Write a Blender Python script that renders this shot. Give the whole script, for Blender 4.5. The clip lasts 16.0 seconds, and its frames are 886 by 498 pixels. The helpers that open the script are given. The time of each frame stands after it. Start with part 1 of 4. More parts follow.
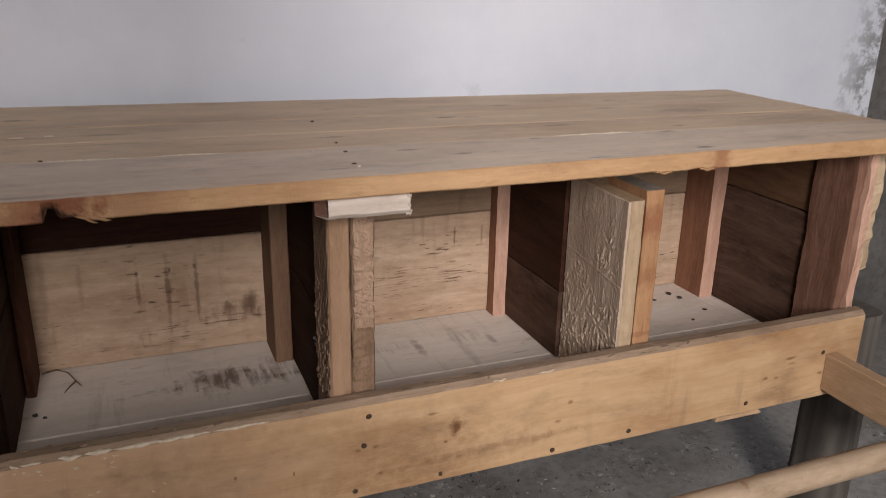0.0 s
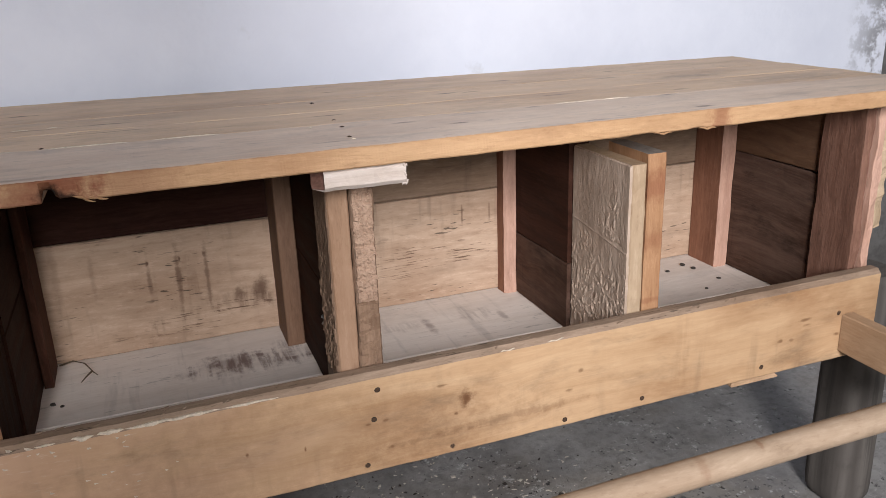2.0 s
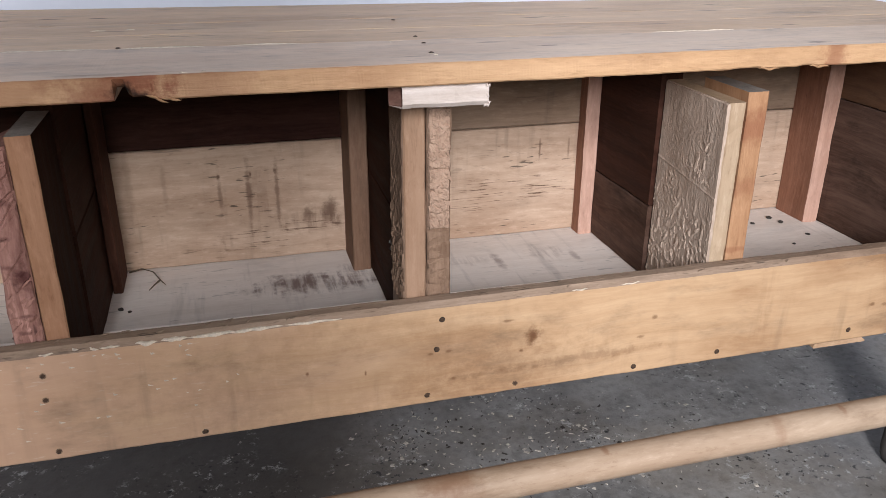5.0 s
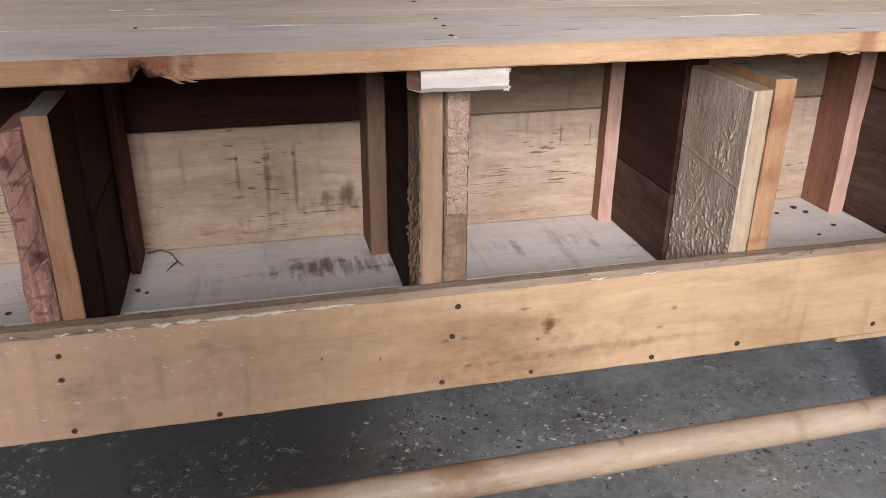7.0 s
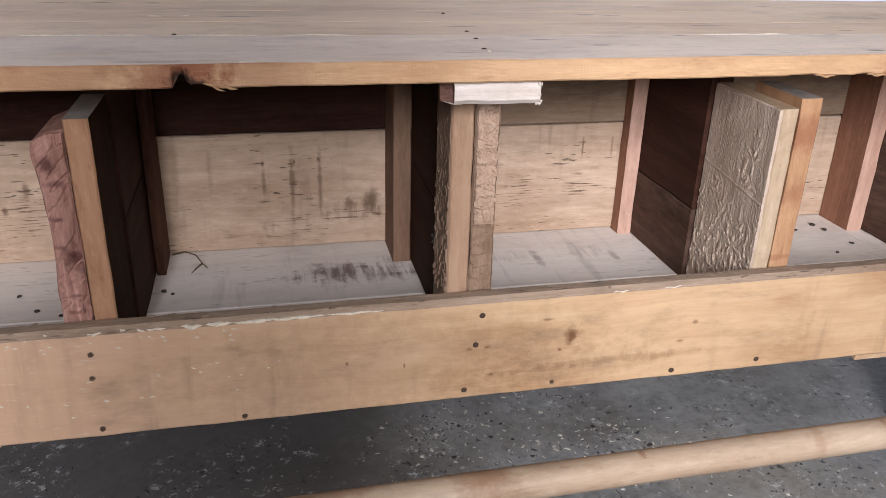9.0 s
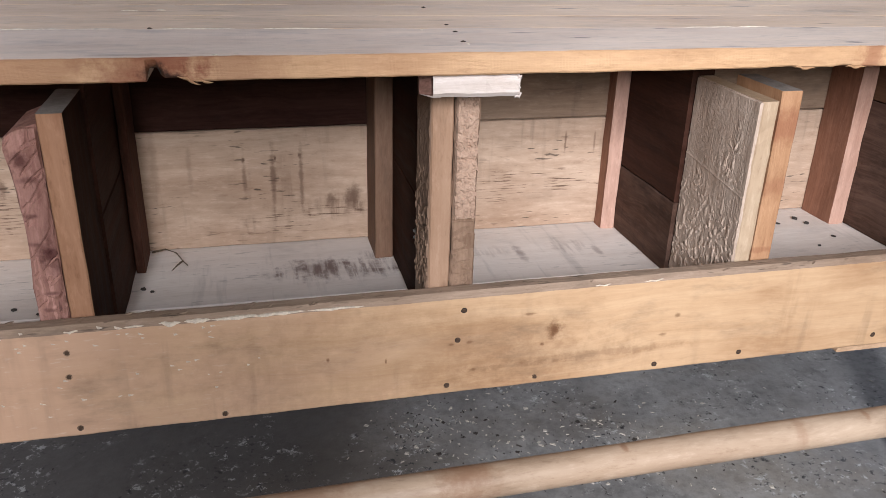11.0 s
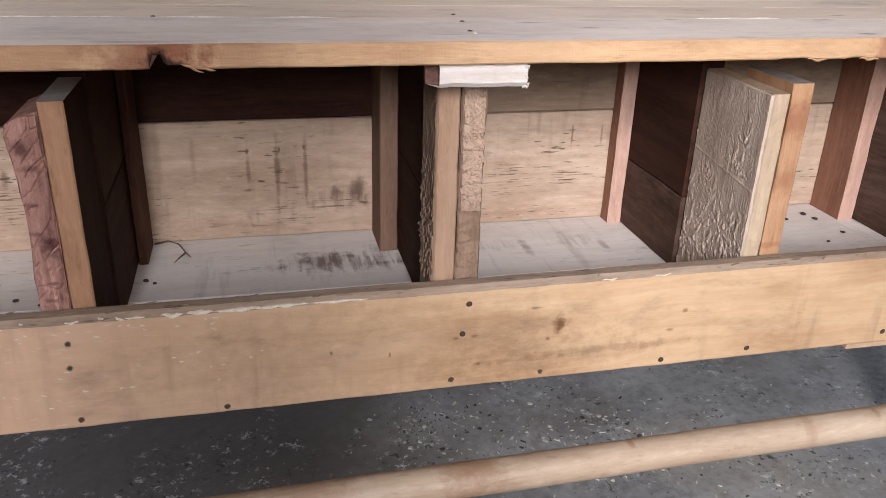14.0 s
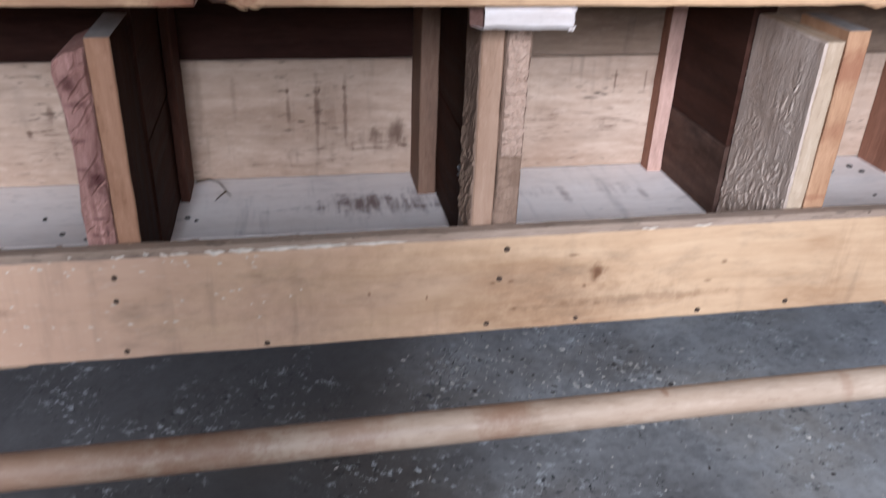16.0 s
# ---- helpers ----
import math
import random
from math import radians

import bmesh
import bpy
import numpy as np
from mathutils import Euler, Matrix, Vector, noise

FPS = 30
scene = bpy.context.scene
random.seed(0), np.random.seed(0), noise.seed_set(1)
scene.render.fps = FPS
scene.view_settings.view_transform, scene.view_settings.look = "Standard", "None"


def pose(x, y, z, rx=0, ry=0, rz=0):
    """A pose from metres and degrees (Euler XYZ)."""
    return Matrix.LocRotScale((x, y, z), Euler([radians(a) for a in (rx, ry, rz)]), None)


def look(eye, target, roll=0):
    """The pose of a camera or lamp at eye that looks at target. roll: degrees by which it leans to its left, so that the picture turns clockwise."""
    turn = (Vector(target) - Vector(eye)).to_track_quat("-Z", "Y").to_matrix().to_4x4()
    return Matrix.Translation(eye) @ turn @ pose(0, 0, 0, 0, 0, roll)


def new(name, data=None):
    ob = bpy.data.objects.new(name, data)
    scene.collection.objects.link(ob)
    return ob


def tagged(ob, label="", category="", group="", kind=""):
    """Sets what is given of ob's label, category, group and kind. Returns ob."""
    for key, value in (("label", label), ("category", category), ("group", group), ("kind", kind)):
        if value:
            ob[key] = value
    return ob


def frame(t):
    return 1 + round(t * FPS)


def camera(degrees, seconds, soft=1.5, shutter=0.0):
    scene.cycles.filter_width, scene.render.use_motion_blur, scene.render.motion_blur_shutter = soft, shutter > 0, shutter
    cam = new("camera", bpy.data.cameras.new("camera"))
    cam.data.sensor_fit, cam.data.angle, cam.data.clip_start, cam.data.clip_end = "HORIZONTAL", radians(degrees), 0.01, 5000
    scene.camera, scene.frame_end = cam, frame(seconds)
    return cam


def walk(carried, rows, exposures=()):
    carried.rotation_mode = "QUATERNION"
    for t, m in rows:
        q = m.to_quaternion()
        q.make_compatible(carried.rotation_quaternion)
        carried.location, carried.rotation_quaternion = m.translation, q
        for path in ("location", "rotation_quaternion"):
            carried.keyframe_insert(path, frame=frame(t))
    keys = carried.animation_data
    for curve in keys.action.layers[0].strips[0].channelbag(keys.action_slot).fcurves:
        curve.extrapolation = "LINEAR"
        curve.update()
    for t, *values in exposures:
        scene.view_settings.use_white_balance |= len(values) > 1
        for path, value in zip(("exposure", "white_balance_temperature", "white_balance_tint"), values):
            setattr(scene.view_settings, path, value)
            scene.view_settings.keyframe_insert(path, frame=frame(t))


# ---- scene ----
cam = camera(57.4, 16.0, soft=0.6, shutter=0.5)
PATH = [
    (0, (-0.223, -0.758, 0.967), (0.488, 0.996, 0.319), 1.2),
    (0.5, (-0.188, -0.739, 0.933), (0.466, 1.025, 0.254), 0.3),
    (1, (-0.169, -0.751, 0.917), (0.452, 1.015, 0.213), -3.3),
    (1.5, (-0.184, -0.765, 0.923), (0.47, 0.998, 0.244), -3.6),
    (2, (-0.202, -0.778, 0.937), (0.45, 0.999, 0.288), -2.0),
    (2.5, (-0.2, -0.781, 0.94), (0.454, 0.989, 0.277), -1.2),
    (3, (-0.196, -0.764, 0.92), (0.416, 0.992, 0.183), -1.4),
    (3.5, (-0.195, -0.756, 0.918), (0.397, 0.999, 0.162), 0.2),
    (4, (-0.192, -0.757, 0.916), (0.38, 1.002, 0.154), 0.8),
    (4.5, (-0.199, -0.748, 0.909), (0.325, 1.016, 0.126), 0.0),
    (4.7, (-0.202, -0.748, 0.91), (0.289, 1.028, 0.131), -0.0),
    (6.8, (-0.195, -0.741, 0.912), (0.262, 1.028, 0.099), 0.8),
    (7, (-0.196, -0.739, 0.91), (0.233, 1.035, 0.092), 0.5),
    (7.5, (-0.199, -0.74, 0.912), (0.232, 1.037, 0.101), 0.7),
    (8, (-0.208, -0.742, 0.917), (0.21, 1.041, 0.113), 1.1),
    (8.5, (-0.215, -0.747, 0.913), (0.202, 1.046, 0.132), 1.5),
    (9, (-0.219, -0.743, 0.917), (0.196, 1.04, 0.113), 1.7),
    (9.5, (-0.213, -0.746, 0.914), (0.227, 1.03, 0.107), 1.5),
    (9.7, (-0.21, -0.742, 0.913), (0.228, 1.032, 0.1), 1.4),
    (11.8, (-0.213, -0.742, 0.911), (0.228, 1.044, 0.125), 1.9),
    (12, (-0.214, -0.741, 0.911), (0.221, 1.05, 0.135), 1.9),
    (12.5, (-0.214, -0.735, 0.911), (0.217, 1.052, 0.124), 1.9),
    (13, (-0.214, -0.738, 0.911), (0.229, 1.045, 0.12), 2.2),
    (13.5, (-0.215, -0.735, 0.908), (0.217, 1.049, 0.115), 2.1),
    (14, (-0.21, -0.734, 0.904), (0.223, 1.04, 0.088), 1.9),
    (14.5, (-0.207, -0.73, 0.901), (0.202, 1.041, 0.066), 1.5),
    (15, (-0.199, -0.737, 0.908), (0.24, 1.025, 0.071), 2.1),
    (15.4, (-0.207, -0.741, 0.907), (0.223, 1.011, 0.044), 2.3),
    (15.5, (-0.205, -0.733, 0.919), (0.212, 0.988, -0.01), 2.6),
    (15.8, (-0.215, -0.735, 0.912), (0.171, 1.013, 0.021), 2.5),
    (16, (-0.217, -0.734, 0.905), (0.13, 0.995, -0.038), 2.3),
]
walk(cam, [(t, look(eye, target, roll)) for t, eye, target, roll in PATH],
     exposures=((0.0, -1.84, 7150, 14), (0.5, -1.64, 6850, 13), (1.0, -1.37, 6650, 12), (1.5, -1.29, 6600, 12), (2.0, -1.34, 6600, 12), (3.5, -1.27, 6550, 12), (4.5, -1.21, 6400, 12), (7.0, -1.15, 6250, 11),
                (9.5, -1.07, 6250, 12), (12.5, -0.99, 6250, 12), (14.5, -1.03, 6200, 12), (15.2, -1.03, 6100, 12), (16.0, -1.01, 5450, 12)))

# ---------- light and exposure ----------
world = bpy.data.worlds.new("world")
scene.world = world
world.use_nodes = True
sky = world.node_tree.nodes.new("ShaderNodeTexSky")
sky.sky_type, sky.sun_disc = "NISHITA", False
sky.sun_elevation, sky.sun_rotation = radians(35), radians(150)
world.node_tree.links.new(sky.outputs[0], world.node_tree.nodes["Background"].inputs[0])
world.node_tree.nodes["Background"].inputs[1].default_value = 0.07


def area_lamp(name, eye, target, sx, sy, power, colour):
    """An area lamp that stands in for sky outside, or an added fill."""
    d = bpy.data.lights.new(name, "AREA")
    d.shape, d.size, d.size_y, d.energy, d.color = "RECTANGLE", sx, sy, power, colour
    ob = new(name, d)
    ob.matrix_world = look(eye, target)
    return ob


area_lamp("bright_sky_outside", (-0.40, -2.60, 1.70), (0.35, 0.1, 0.35), 0.55, 0.8, 330, (0.97, 0.972, 1.0))
# two unseen fill lamps, added to brighten the top and the left end
area_lamp("top_fill", (0.23, -1.17, 1.47), (0.20, 0, 0.75), 0.95, 0.6, 7, (0.95, 0.962, 1.0))
area_lamp("left_fill", (-0.88, -1.17, 1.30), (-0.5, 0, 0.6), 0.8, 0.7, 1.5, (0.95, 0.962, 1.0))

# ---------- materials ----------


class Nodes:
    """Short hand for building a node tree."""

    def __init__(self, name):
        self.mat = bpy.data.materials.new(name)
        self.mat.use_nodes = True
        self.t = self.mat.node_tree
        self.bsdf = self.t.nodes["Principled BSDF"]

    def add(self, kind, ins=(), **props):
        n = self.t.nodes.new(kind)
        for k, v in props.items():
            if k == "op":
                n.operation = v
            elif k == "dtype":
                n.data_type = v
            elif k == "blend":
                n.blend_type = v
        for k, v in dict(ins).items():
            if hasattr(v, "is_linked"):
                self.t.links.new(v, n.inputs[k])
            else:
                n.inputs[k].default_value = v
        return n

    def math(self, op, a, b=0.0, c=0.0):
        return self.add("ShaderNodeMath", {0: a, 1: b, 2: c}, op=op).outputs[0]

    def vec(self, op, a, b):
        return self.add("ShaderNodeVectorMath", {0: a, 1: b}, op=op).outputs[0]

    def mix(self, f, a, b, blend="MIX"):
        n = self.add("ShaderNodeMix", {0: f, 6: a, 7: b}, dtype="RGBA", blend=blend)
        return n.outputs[2]

    def noise(self, v, scale, detail=4.0, rough=0.55, dist=0.0):
        return self.add("ShaderNodeTexNoise", {"Vector": v, "Scale": scale, "Detail": detail, "Roughness": rough, "Distortion": dist}).outputs[0]

    def step(self, v, lo, hi, a=0.0, b=1.0):
        n = self.add("ShaderNodeMapRange", {0: v, 1: lo, 2: hi, 3: a, 4: b})
        n.interpolation_type = "SMOOTHSTEP"
        return n.outputs[0]

    def bump(self, h, strength, dist):
        return self.add("ShaderNodeBump", {"Height": h, "Strength": strength, "Distance": dist}).outputs[0]


def rgb(r, g, b):
    return (r, g, b, 1.0)


def wood(name, light, dark, dirt=(0.06, 0.045, 0.035), dirty=0.3, streaks=0.0, specks=0.0, bump=0.25, rough=0.72, fuzz=0.0, blotch=0.5, spots=(), ring=30.0, gloss=0.25, mottle=0.45, knot=None, lines=0.0, grey=None):
    """Sawn board. The grain runs along the object's own x. dirty: grey-brown smudges; streaks: drips across the grain;
    specks: short dark flecks along it; fuzz: torn rough-sawn face; spots: (x, y, rx, ry, strength) of knots and stains."""
    n = Nodes(name)
    co = n.add("ShaderNodeTexCoord").outputs["Object"]
    rnd = n.add("ShaderNodeObjectInfo").outputs["Random"]
    off = n.add("ShaderNodeCombineXYZ", {0: n.math("MULTIPLY", rnd, 17.0), 1: n.math("MULTIPLY", rnd, 9.0), 2: n.math("MULTIPLY", rnd, 23.0)}).outputs[0]
    p = n.vec("ADD", co, off)
    warp = n.noise(n.vec("MULTIPLY", p, (5.0, 9.0, 9.0)), 1.0, 2.0)
    wv = n.add("ShaderNodeCombineXYZ", {0: 0.0, 1: n.math("MULTIPLY", warp, 0.045), 2: n.math("MULTIPLY", warp, 0.03)}).outputs[0]
    pw = n.vec("ADD", p, wv)
    grain = n.noise(n.vec("MULTIPLY", pw, (2.2, 75.0, 75.0)), 1.0, 5.0, 0.6)
    fine = n.noise(n.vec("MULTIPLY", pw, (14.0, 420.0, 420.0)), 1.0, 3.0, 0.6)
    rings = n.math("SINE", n.math("MULTIPLY", n.noise(n.vec("MULTIPLY", pw, (0.9, 7.0, 7.0)), 1.0, 2.0), ring))
    g = n.math("ADD", n.math("MULTIPLY", n.step(grain, 0.3, 0.7), 0.55), n.math("MULTIPLY", n.step(rings, -1.0, 1.0), 0.28))
    g = n.math("ADD", g, n.math("MULTIPLY", n.step(fine, 0.35, 0.65), 0.22))
    col = n.mix(g, rgb(*dark), rgb(*light))
    big = n.noise(n.vec("MULTIPLY", p, (4.0, 8.0, 8.0)), 1.0, 5.0, 0.6)
    col = n.mix(n.math("MULTIPLY", n.step(big, 0.42, 0.75), blotch), col, n.mix(1.0, col, rgb(0.62, 0.52, 0.45), "MULTIPLY"))
    mott = n.noise(n.vec("MULTIPLY", p, (40.0, 150.0, 150.0)), 1.0, 6.0, 0.75)
    col = n.mix(n.step(mott, 0.52, 0.74, 0.0, mottle), col, n.mix(1.0, col, rgb(0.45, 0.36, 0.30), "MULTIPLY"))
    col = n.mix(n.step(mott, 0.34, 0.48, mottle * 0.6, 0.0), col, rgb(min(1, light[0] * 1.25), min(1, light[1] * 1.28), min(1, light[2] * 1.35)))
    if grey:
        x = n.add("ShaderNodeSeparateXYZ", {0: co}).outputs[0]
        u = n.math("ADD", x, n.math("MULTIPLY", n.math("SUBTRACT", n.noise(n.vec("MULTIPLY", co, (7.0, 22.0, 22.0)), 1.0, 6.0, 0.65), 0.5), 0.7))
        col = n.mix(n.step(u, grey[0], grey[1], grey[2], 0.0), col, rgb(*grey[3]))
        f = n.step(n.noise(n.vec("MULTIPLY", p, (60.0, 330.0, 330.0)), 1.0, 4.0, 0.65), 0.58, 0.68)
        col = n.mix(n.math("MULTIPLY", f, n.step(u, grey[0], grey[1], 0.28, 0.0)), col, rgb(0.62, 0.52, 0.42))
    if dirty:
        d = n.noise(n.vec("MULTIPLY", p, (9.0, 22.0, 22.0)), 1.0, 7.0, 0.68)
        col = n.mix(n.math("MULTIPLY", n.step(d, 0.5, 0.78), dirty), col, rgb(*dirt))
    if lines:
        q = n.noise(n.vec("MULTIPLY", pw, (3.0, 190.0, 190.0)), 1.0, 3.0, 0.6)
        where = n.noise(n.vec("MULTIPLY", p, (4.0, 30.0, 30.0)), 1.0, 2.0)
        m = n.math("MULTIPLY", n.step(q, 0.60, 0.68), n.step(where, 0.42, 0.58))
        col = n.mix(n.math("MULTIPLY", m, lines), col, rgb(*dirt))
        m = n.math("MULTIPLY", n.step(q, 0.40, 0.33), n.step(where, 0.5, 0.62))
        col = n.mix(n.math("MULTIPLY", m, lines * 0.6), col, rgb(min(1, light[0] * 1.4), min(1, light[1] * 1.4), min(1, light[2] * 1.4)))
    if streaks:
        s = n.noise(n.vec("MULTIPLY", p, (55.0, 5.0, 5.0)), 1.0, 4.0, 0.6)
        where = n.noise(n.vec("MULTIPLY", p, (6.0, 6.0, 6.0)), 1.0, 2.0)
        m = n.math("MULTIPLY", n.step(s, 0.52, 0.72), n.step(where, 0.42, 0.62))
        col = n.mix(n.math("MULTIPLY", m, streaks), col, rgb(*dirt))
    if specks:
        s = n.noise(n.vec("MULTIPLY", p, (38.0, 260.0, 260.0)), 1.0, 2.0, 0.5)
        where = n.noise(n.vec("MULTIPLY", p, (7.0, 12.0, 12.0)), 1.0, 2.0)
        m = n.math("MULTIPLY", n.step(s, 0.63, 0.7), n.step(where, 0.45, 0.6))
        col = n.mix(n.math("MULTIPLY", m, specks), col, rgb(0.03, 0.022, 0.016))
    comb = n.step(n.noise(n.vec("MULTIPLY", co, (110.0, 14.0, 14.0)), 1.0, 5.0, 0.65), 0.38, 0.62)
    dash = n.step(n.noise(n.vec("MULTIPLY", co, (19.0, 330.0, 330.0)), 1.0, 3.0, 0.6), 0.55, 0.63)
    wob = n.noise(n.vec("MULTIPLY", co, (70.0, 70.0, 70.0)), 1.0, 6.0, 0.7)
    for x, y, rx, ry, k, *more in spots:
        zc, rz = more[2:4] if len(more) > 2 else (0.0, 1e6)
        dlt = n.vec("MULTIPLY", n.vec("SUBTRACT", co, (x, y, zc)), (1.0 / rx, 1.0 / ry, 1.0 / rz))
        dist = n.add("ShaderNodeVectorMath", {0: dlt}, op="LENGTH").outputs["Value"]
        dist = n.math("ADD", dist, n.math("MULTIPLY", n.math("SUBTRACT", wob, 0.5), 2.4))
        m = n.step(dist, 0.2, 1.25, k, 0.0)
        if more and more[0]:
            m = n.math("MULTIPLY", m, dash if more[0] == 2 else comb)
        col = n.mix(m, col, rgb(0.010, 0.007, 0.005) if len(more) > 1 else rgb(*(knot or (dirt[0] * 1.4, dirt[1] * 1.1, dirt[2]))))
    h = n.math("ADD", n.math("MULTIPLY", grain, 0.6), n.math("MULTIPLY", fine, 0.4))
    nrm = n.bump(h, min(1.0, bump * 1.8), 0.002)
    if fuzz:
        f = n.noise(n.vec("MULTIPLY", p, (120.0, 300.0, 300.0)), 1.0, 3.0, 0.7)
        f2 = n.noise(n.vec("MULTIPLY", p, (48.0, 210.0, 210.0)), 1.0, 4.0, 0.65)
        tuft = n.math("MULTIPLY", n.step(f2, 0.54, 0.7), n.step(n.noise(n.vec("MULTIPLY", p, (16.0, 26.0, 26.0)), 1.0, 3.0), 0.42, 0.6))
        hh = n.math("ADD", n.math("MULTIPLY", f, 0.6), tuft)
        b = n.add("ShaderNodeBump", {"Height": hh, "Strength": fuzz, "Distance": 0.0025, "Normal": nrm})
        nrm = b.outputs[0]
        col = n.mix(n.math("MULTIPLY", tuft, 0.5 * fuzz), col, rgb(min(1, light[0] * 1.6), min(1, light[1] * 1.65), min(1, light[2] * 1.75)))
    n.t.links.new(col, n.bsdf.inputs["Base Color"])
    n.t.links.new(nrm, n.bsdf.inputs["Normal"])
    n.t.links.new(n.step(grain, 0.2, 0.8, rough - 0.08, rough + 0.1), n.bsdf.inputs["Roughness"])
    n.bsdf.inputs["Specular IOR Level"].default_value = gloss
    return n.mat


FASCIA = wood("pale_pine_front", (0.54, 0.363, 0.215), (0.43, 0.268, 0.147), mottle=0.2, lines=0.06, knot=(0.13, 0.058, 0.025), dirty=0.45, blotch=1.0, bump=0.12, rough=0.55, streaks=0.2, grey=(-0.42, 0.06, 0.75, (0.50, 0.315, 0.212)),
              spots=[(-0.06, -0.01, 0.24, 0.07, 0.22), (0.14, -0.03, 0.16, 0.03, 0.18), (0.1365, 0.008, 0.011, 0.012, 0.8), (0.139, 0.006, 0.006, 0.007, 0.95), (0.1085, 0.030, 0.008, 0.002, 0.75), (0.125, -0.010, 0.003, 0.0022, 0.8), (0.291, 0.010, 0.004, 0.0035, 0.65),
                     (0.274, -0.014, 0.007, 0.002, 0.55), (0.64, 0.010, 0.010, 0.0025, 0.7), (0.645, 0.002, 0.008, 0.0025, 0.6), (0.60, -0.014, 0.005, 0.003, 0.7), (0.618, -0.016, 0.005, 0.003, 0.5), (0.698, -0.022, 0.006, 0.003, 0.7),
                     (-0.115, -0.003, 0.002, 0.003, 0.8), (-0.053, -0.012, 0.0015, 0.0035, 0.8), (0.20, -0.030, 0.11, 0.006, 0.35), (0.09, -0.034, 0.06, 0.004, 0.3), (0.44, 0.0, 0.012, 0.09, 0.16, 1), (-0.50, 0.004, 0.03, 0.006, 0.5), (-0.54, -0.02, 0.02, 0.006, 0.4),
                     (0.04, 0.002, 0.006, 0.002, 0.6), (0.02, 0.001, 0.004, 0.0016, 0.6), (0.045, -0.034, 0.004, 0.002, 0.6)])
WORN = wood("worn_dark_top_edge", (0.34, 0.245, 0.175), (0.19, 0.13, 0.09), dirt=(0.06, 0.045, 0.035), dirty=0.6, specks=0.7, bump=0.6, rough=0.85)
TOP = wood("weathered_top_pine", (0.66, 0.48, 0.315), (0.51, 0.35, 0.22), knot=(0.05, 0.03, 0.021), gloss=0.35, lines=0.22, mottle=0.3, dirt=(0.14, 0.11, 0.09), dirty=0.42, blotch=0.7, specks=0.35, bump=0.2, rough=0.5,
           spots=[(0.05, 0.012, 0.020, 0.003, 0.7), (0.36, 0.02, 0.024, 0.003, 0.7), (-0.19, 0.03, 0.05, 0.0025, 0.6), (0.72, 0.0, 0.10, 0.03, 0.3), (0.52, -0.02, 0.014, 0.004, 0.6)])
TOP_KNOTS = wood("weathered_top_pine_with_knots", (0.66, 0.48, 0.315), (0.51, 0.35, 0.22), knot=(0.05, 0.03, 0.021), gloss=0.35, lines=0.22, mottle=0.3, dirt=(0.14, 0.11, 0.09), dirty=0.42, blotch=0.7, specks=0.35, bump=0.2, rough=0.5,
                 spots=[(0.2405, 0.016, 0.020, 0.005, 0.8), (0.27, 0.010, 0.016, 0.003, 0.7), (0.50, 0.035, 0.016, 0.005, 0.7), (-0.19, -0.009, 0.035, 0.003, 0.75), (-0.27, -0.012, 0.03, 0.0025, 0.7), (0.62, -0.01, 0.07, 0.02, 0.3)])
TOP_BACK = wood("weathered_top_pine_at_the_back", (0.66, 0.48, 0.315), (0.51, 0.35, 0.22), knot=(0.05, 0.03, 0.021), gloss=0.35, lines=0.22, mottle=0.3, dirt=(0.14, 0.11, 0.09), dirty=0.42, blotch=0.7, specks=0.35, bump=0.2, rough=0.5,
                spots=[(-0.42, 0.004, 0.022, 0.004, 0.85), (-0.36, 0.008, 0.016, 0.004, 0.8), (-0.30, 0.008, 0.022, 0.004, 0.85), (0.10, 0.01, 0.014, 0.003, 0.7), (0.36, -0.01, 0.02, 0.004, 0.7), (0.55, 0.0, 0.018, 0.004, 0.6)])
TOP_FRONT = wood("greyed_top_pine", (0.69, 0.545, 0.425), (0.56, 0.43, 0.325), knot=(0.06, 0.04, 0.032), gloss=0.3, lines=0.3, mottle=0.3, dirt=(0.19, 0.155, 0.14), dirty=0.55, blotch=0.6, specks=0.3, bump=0.2, rough=0.5,
                 spots=[(0.1685, 0.003, 0.012, 0.004, 0.85), (0.1185, 0.037, 0.020, 0.004, 0.6), (0.2835, 0.056, 0.010, 0.003, 0.8), (0.4545, -0.045, 0.016, 0.004, 0.85), (0.4745, 0.052, 0.014, 0.003, 0.75), (-0.25, -0.055, 0.05, 0.006, 0.35), (0.02, -0.03, 0.02, 0.003, 0.5), (0.3, -0.058, 0.02, 0.003, 0.5)])
EDGE = wood("fresh_cut_orange_edge", (0.52, 0.325, 0.18), (0.41, 0.24, 0.122), dirt=(0.14, 0.055, 0.03), dirty=0.3, blotch=0.7, bump=0.5, rough=0.6,
            spots=[(-0.225, -0.07, 0.034, 0.4, 0.75, 0), (-0.245, -0.07, 0.05, 0.2, 0.6), (-0.17, -0.07, 0.05, 0.2, 0.35), (-0.03, -0.07, 0.05, 0.2, 0.12), (0.462, -0.07, 0.016, 0.2, 0.6), (-0.33, -0.07, 0.07, 0.2, 0.35), (-0.236, -0.07, 0.013, 0.4, 1.0, 0, 1, -0.002, 0.008), (-0.222, -0.07, 0.010, 0.4, 0.8, 0, 1, -0.006, 0.005)])
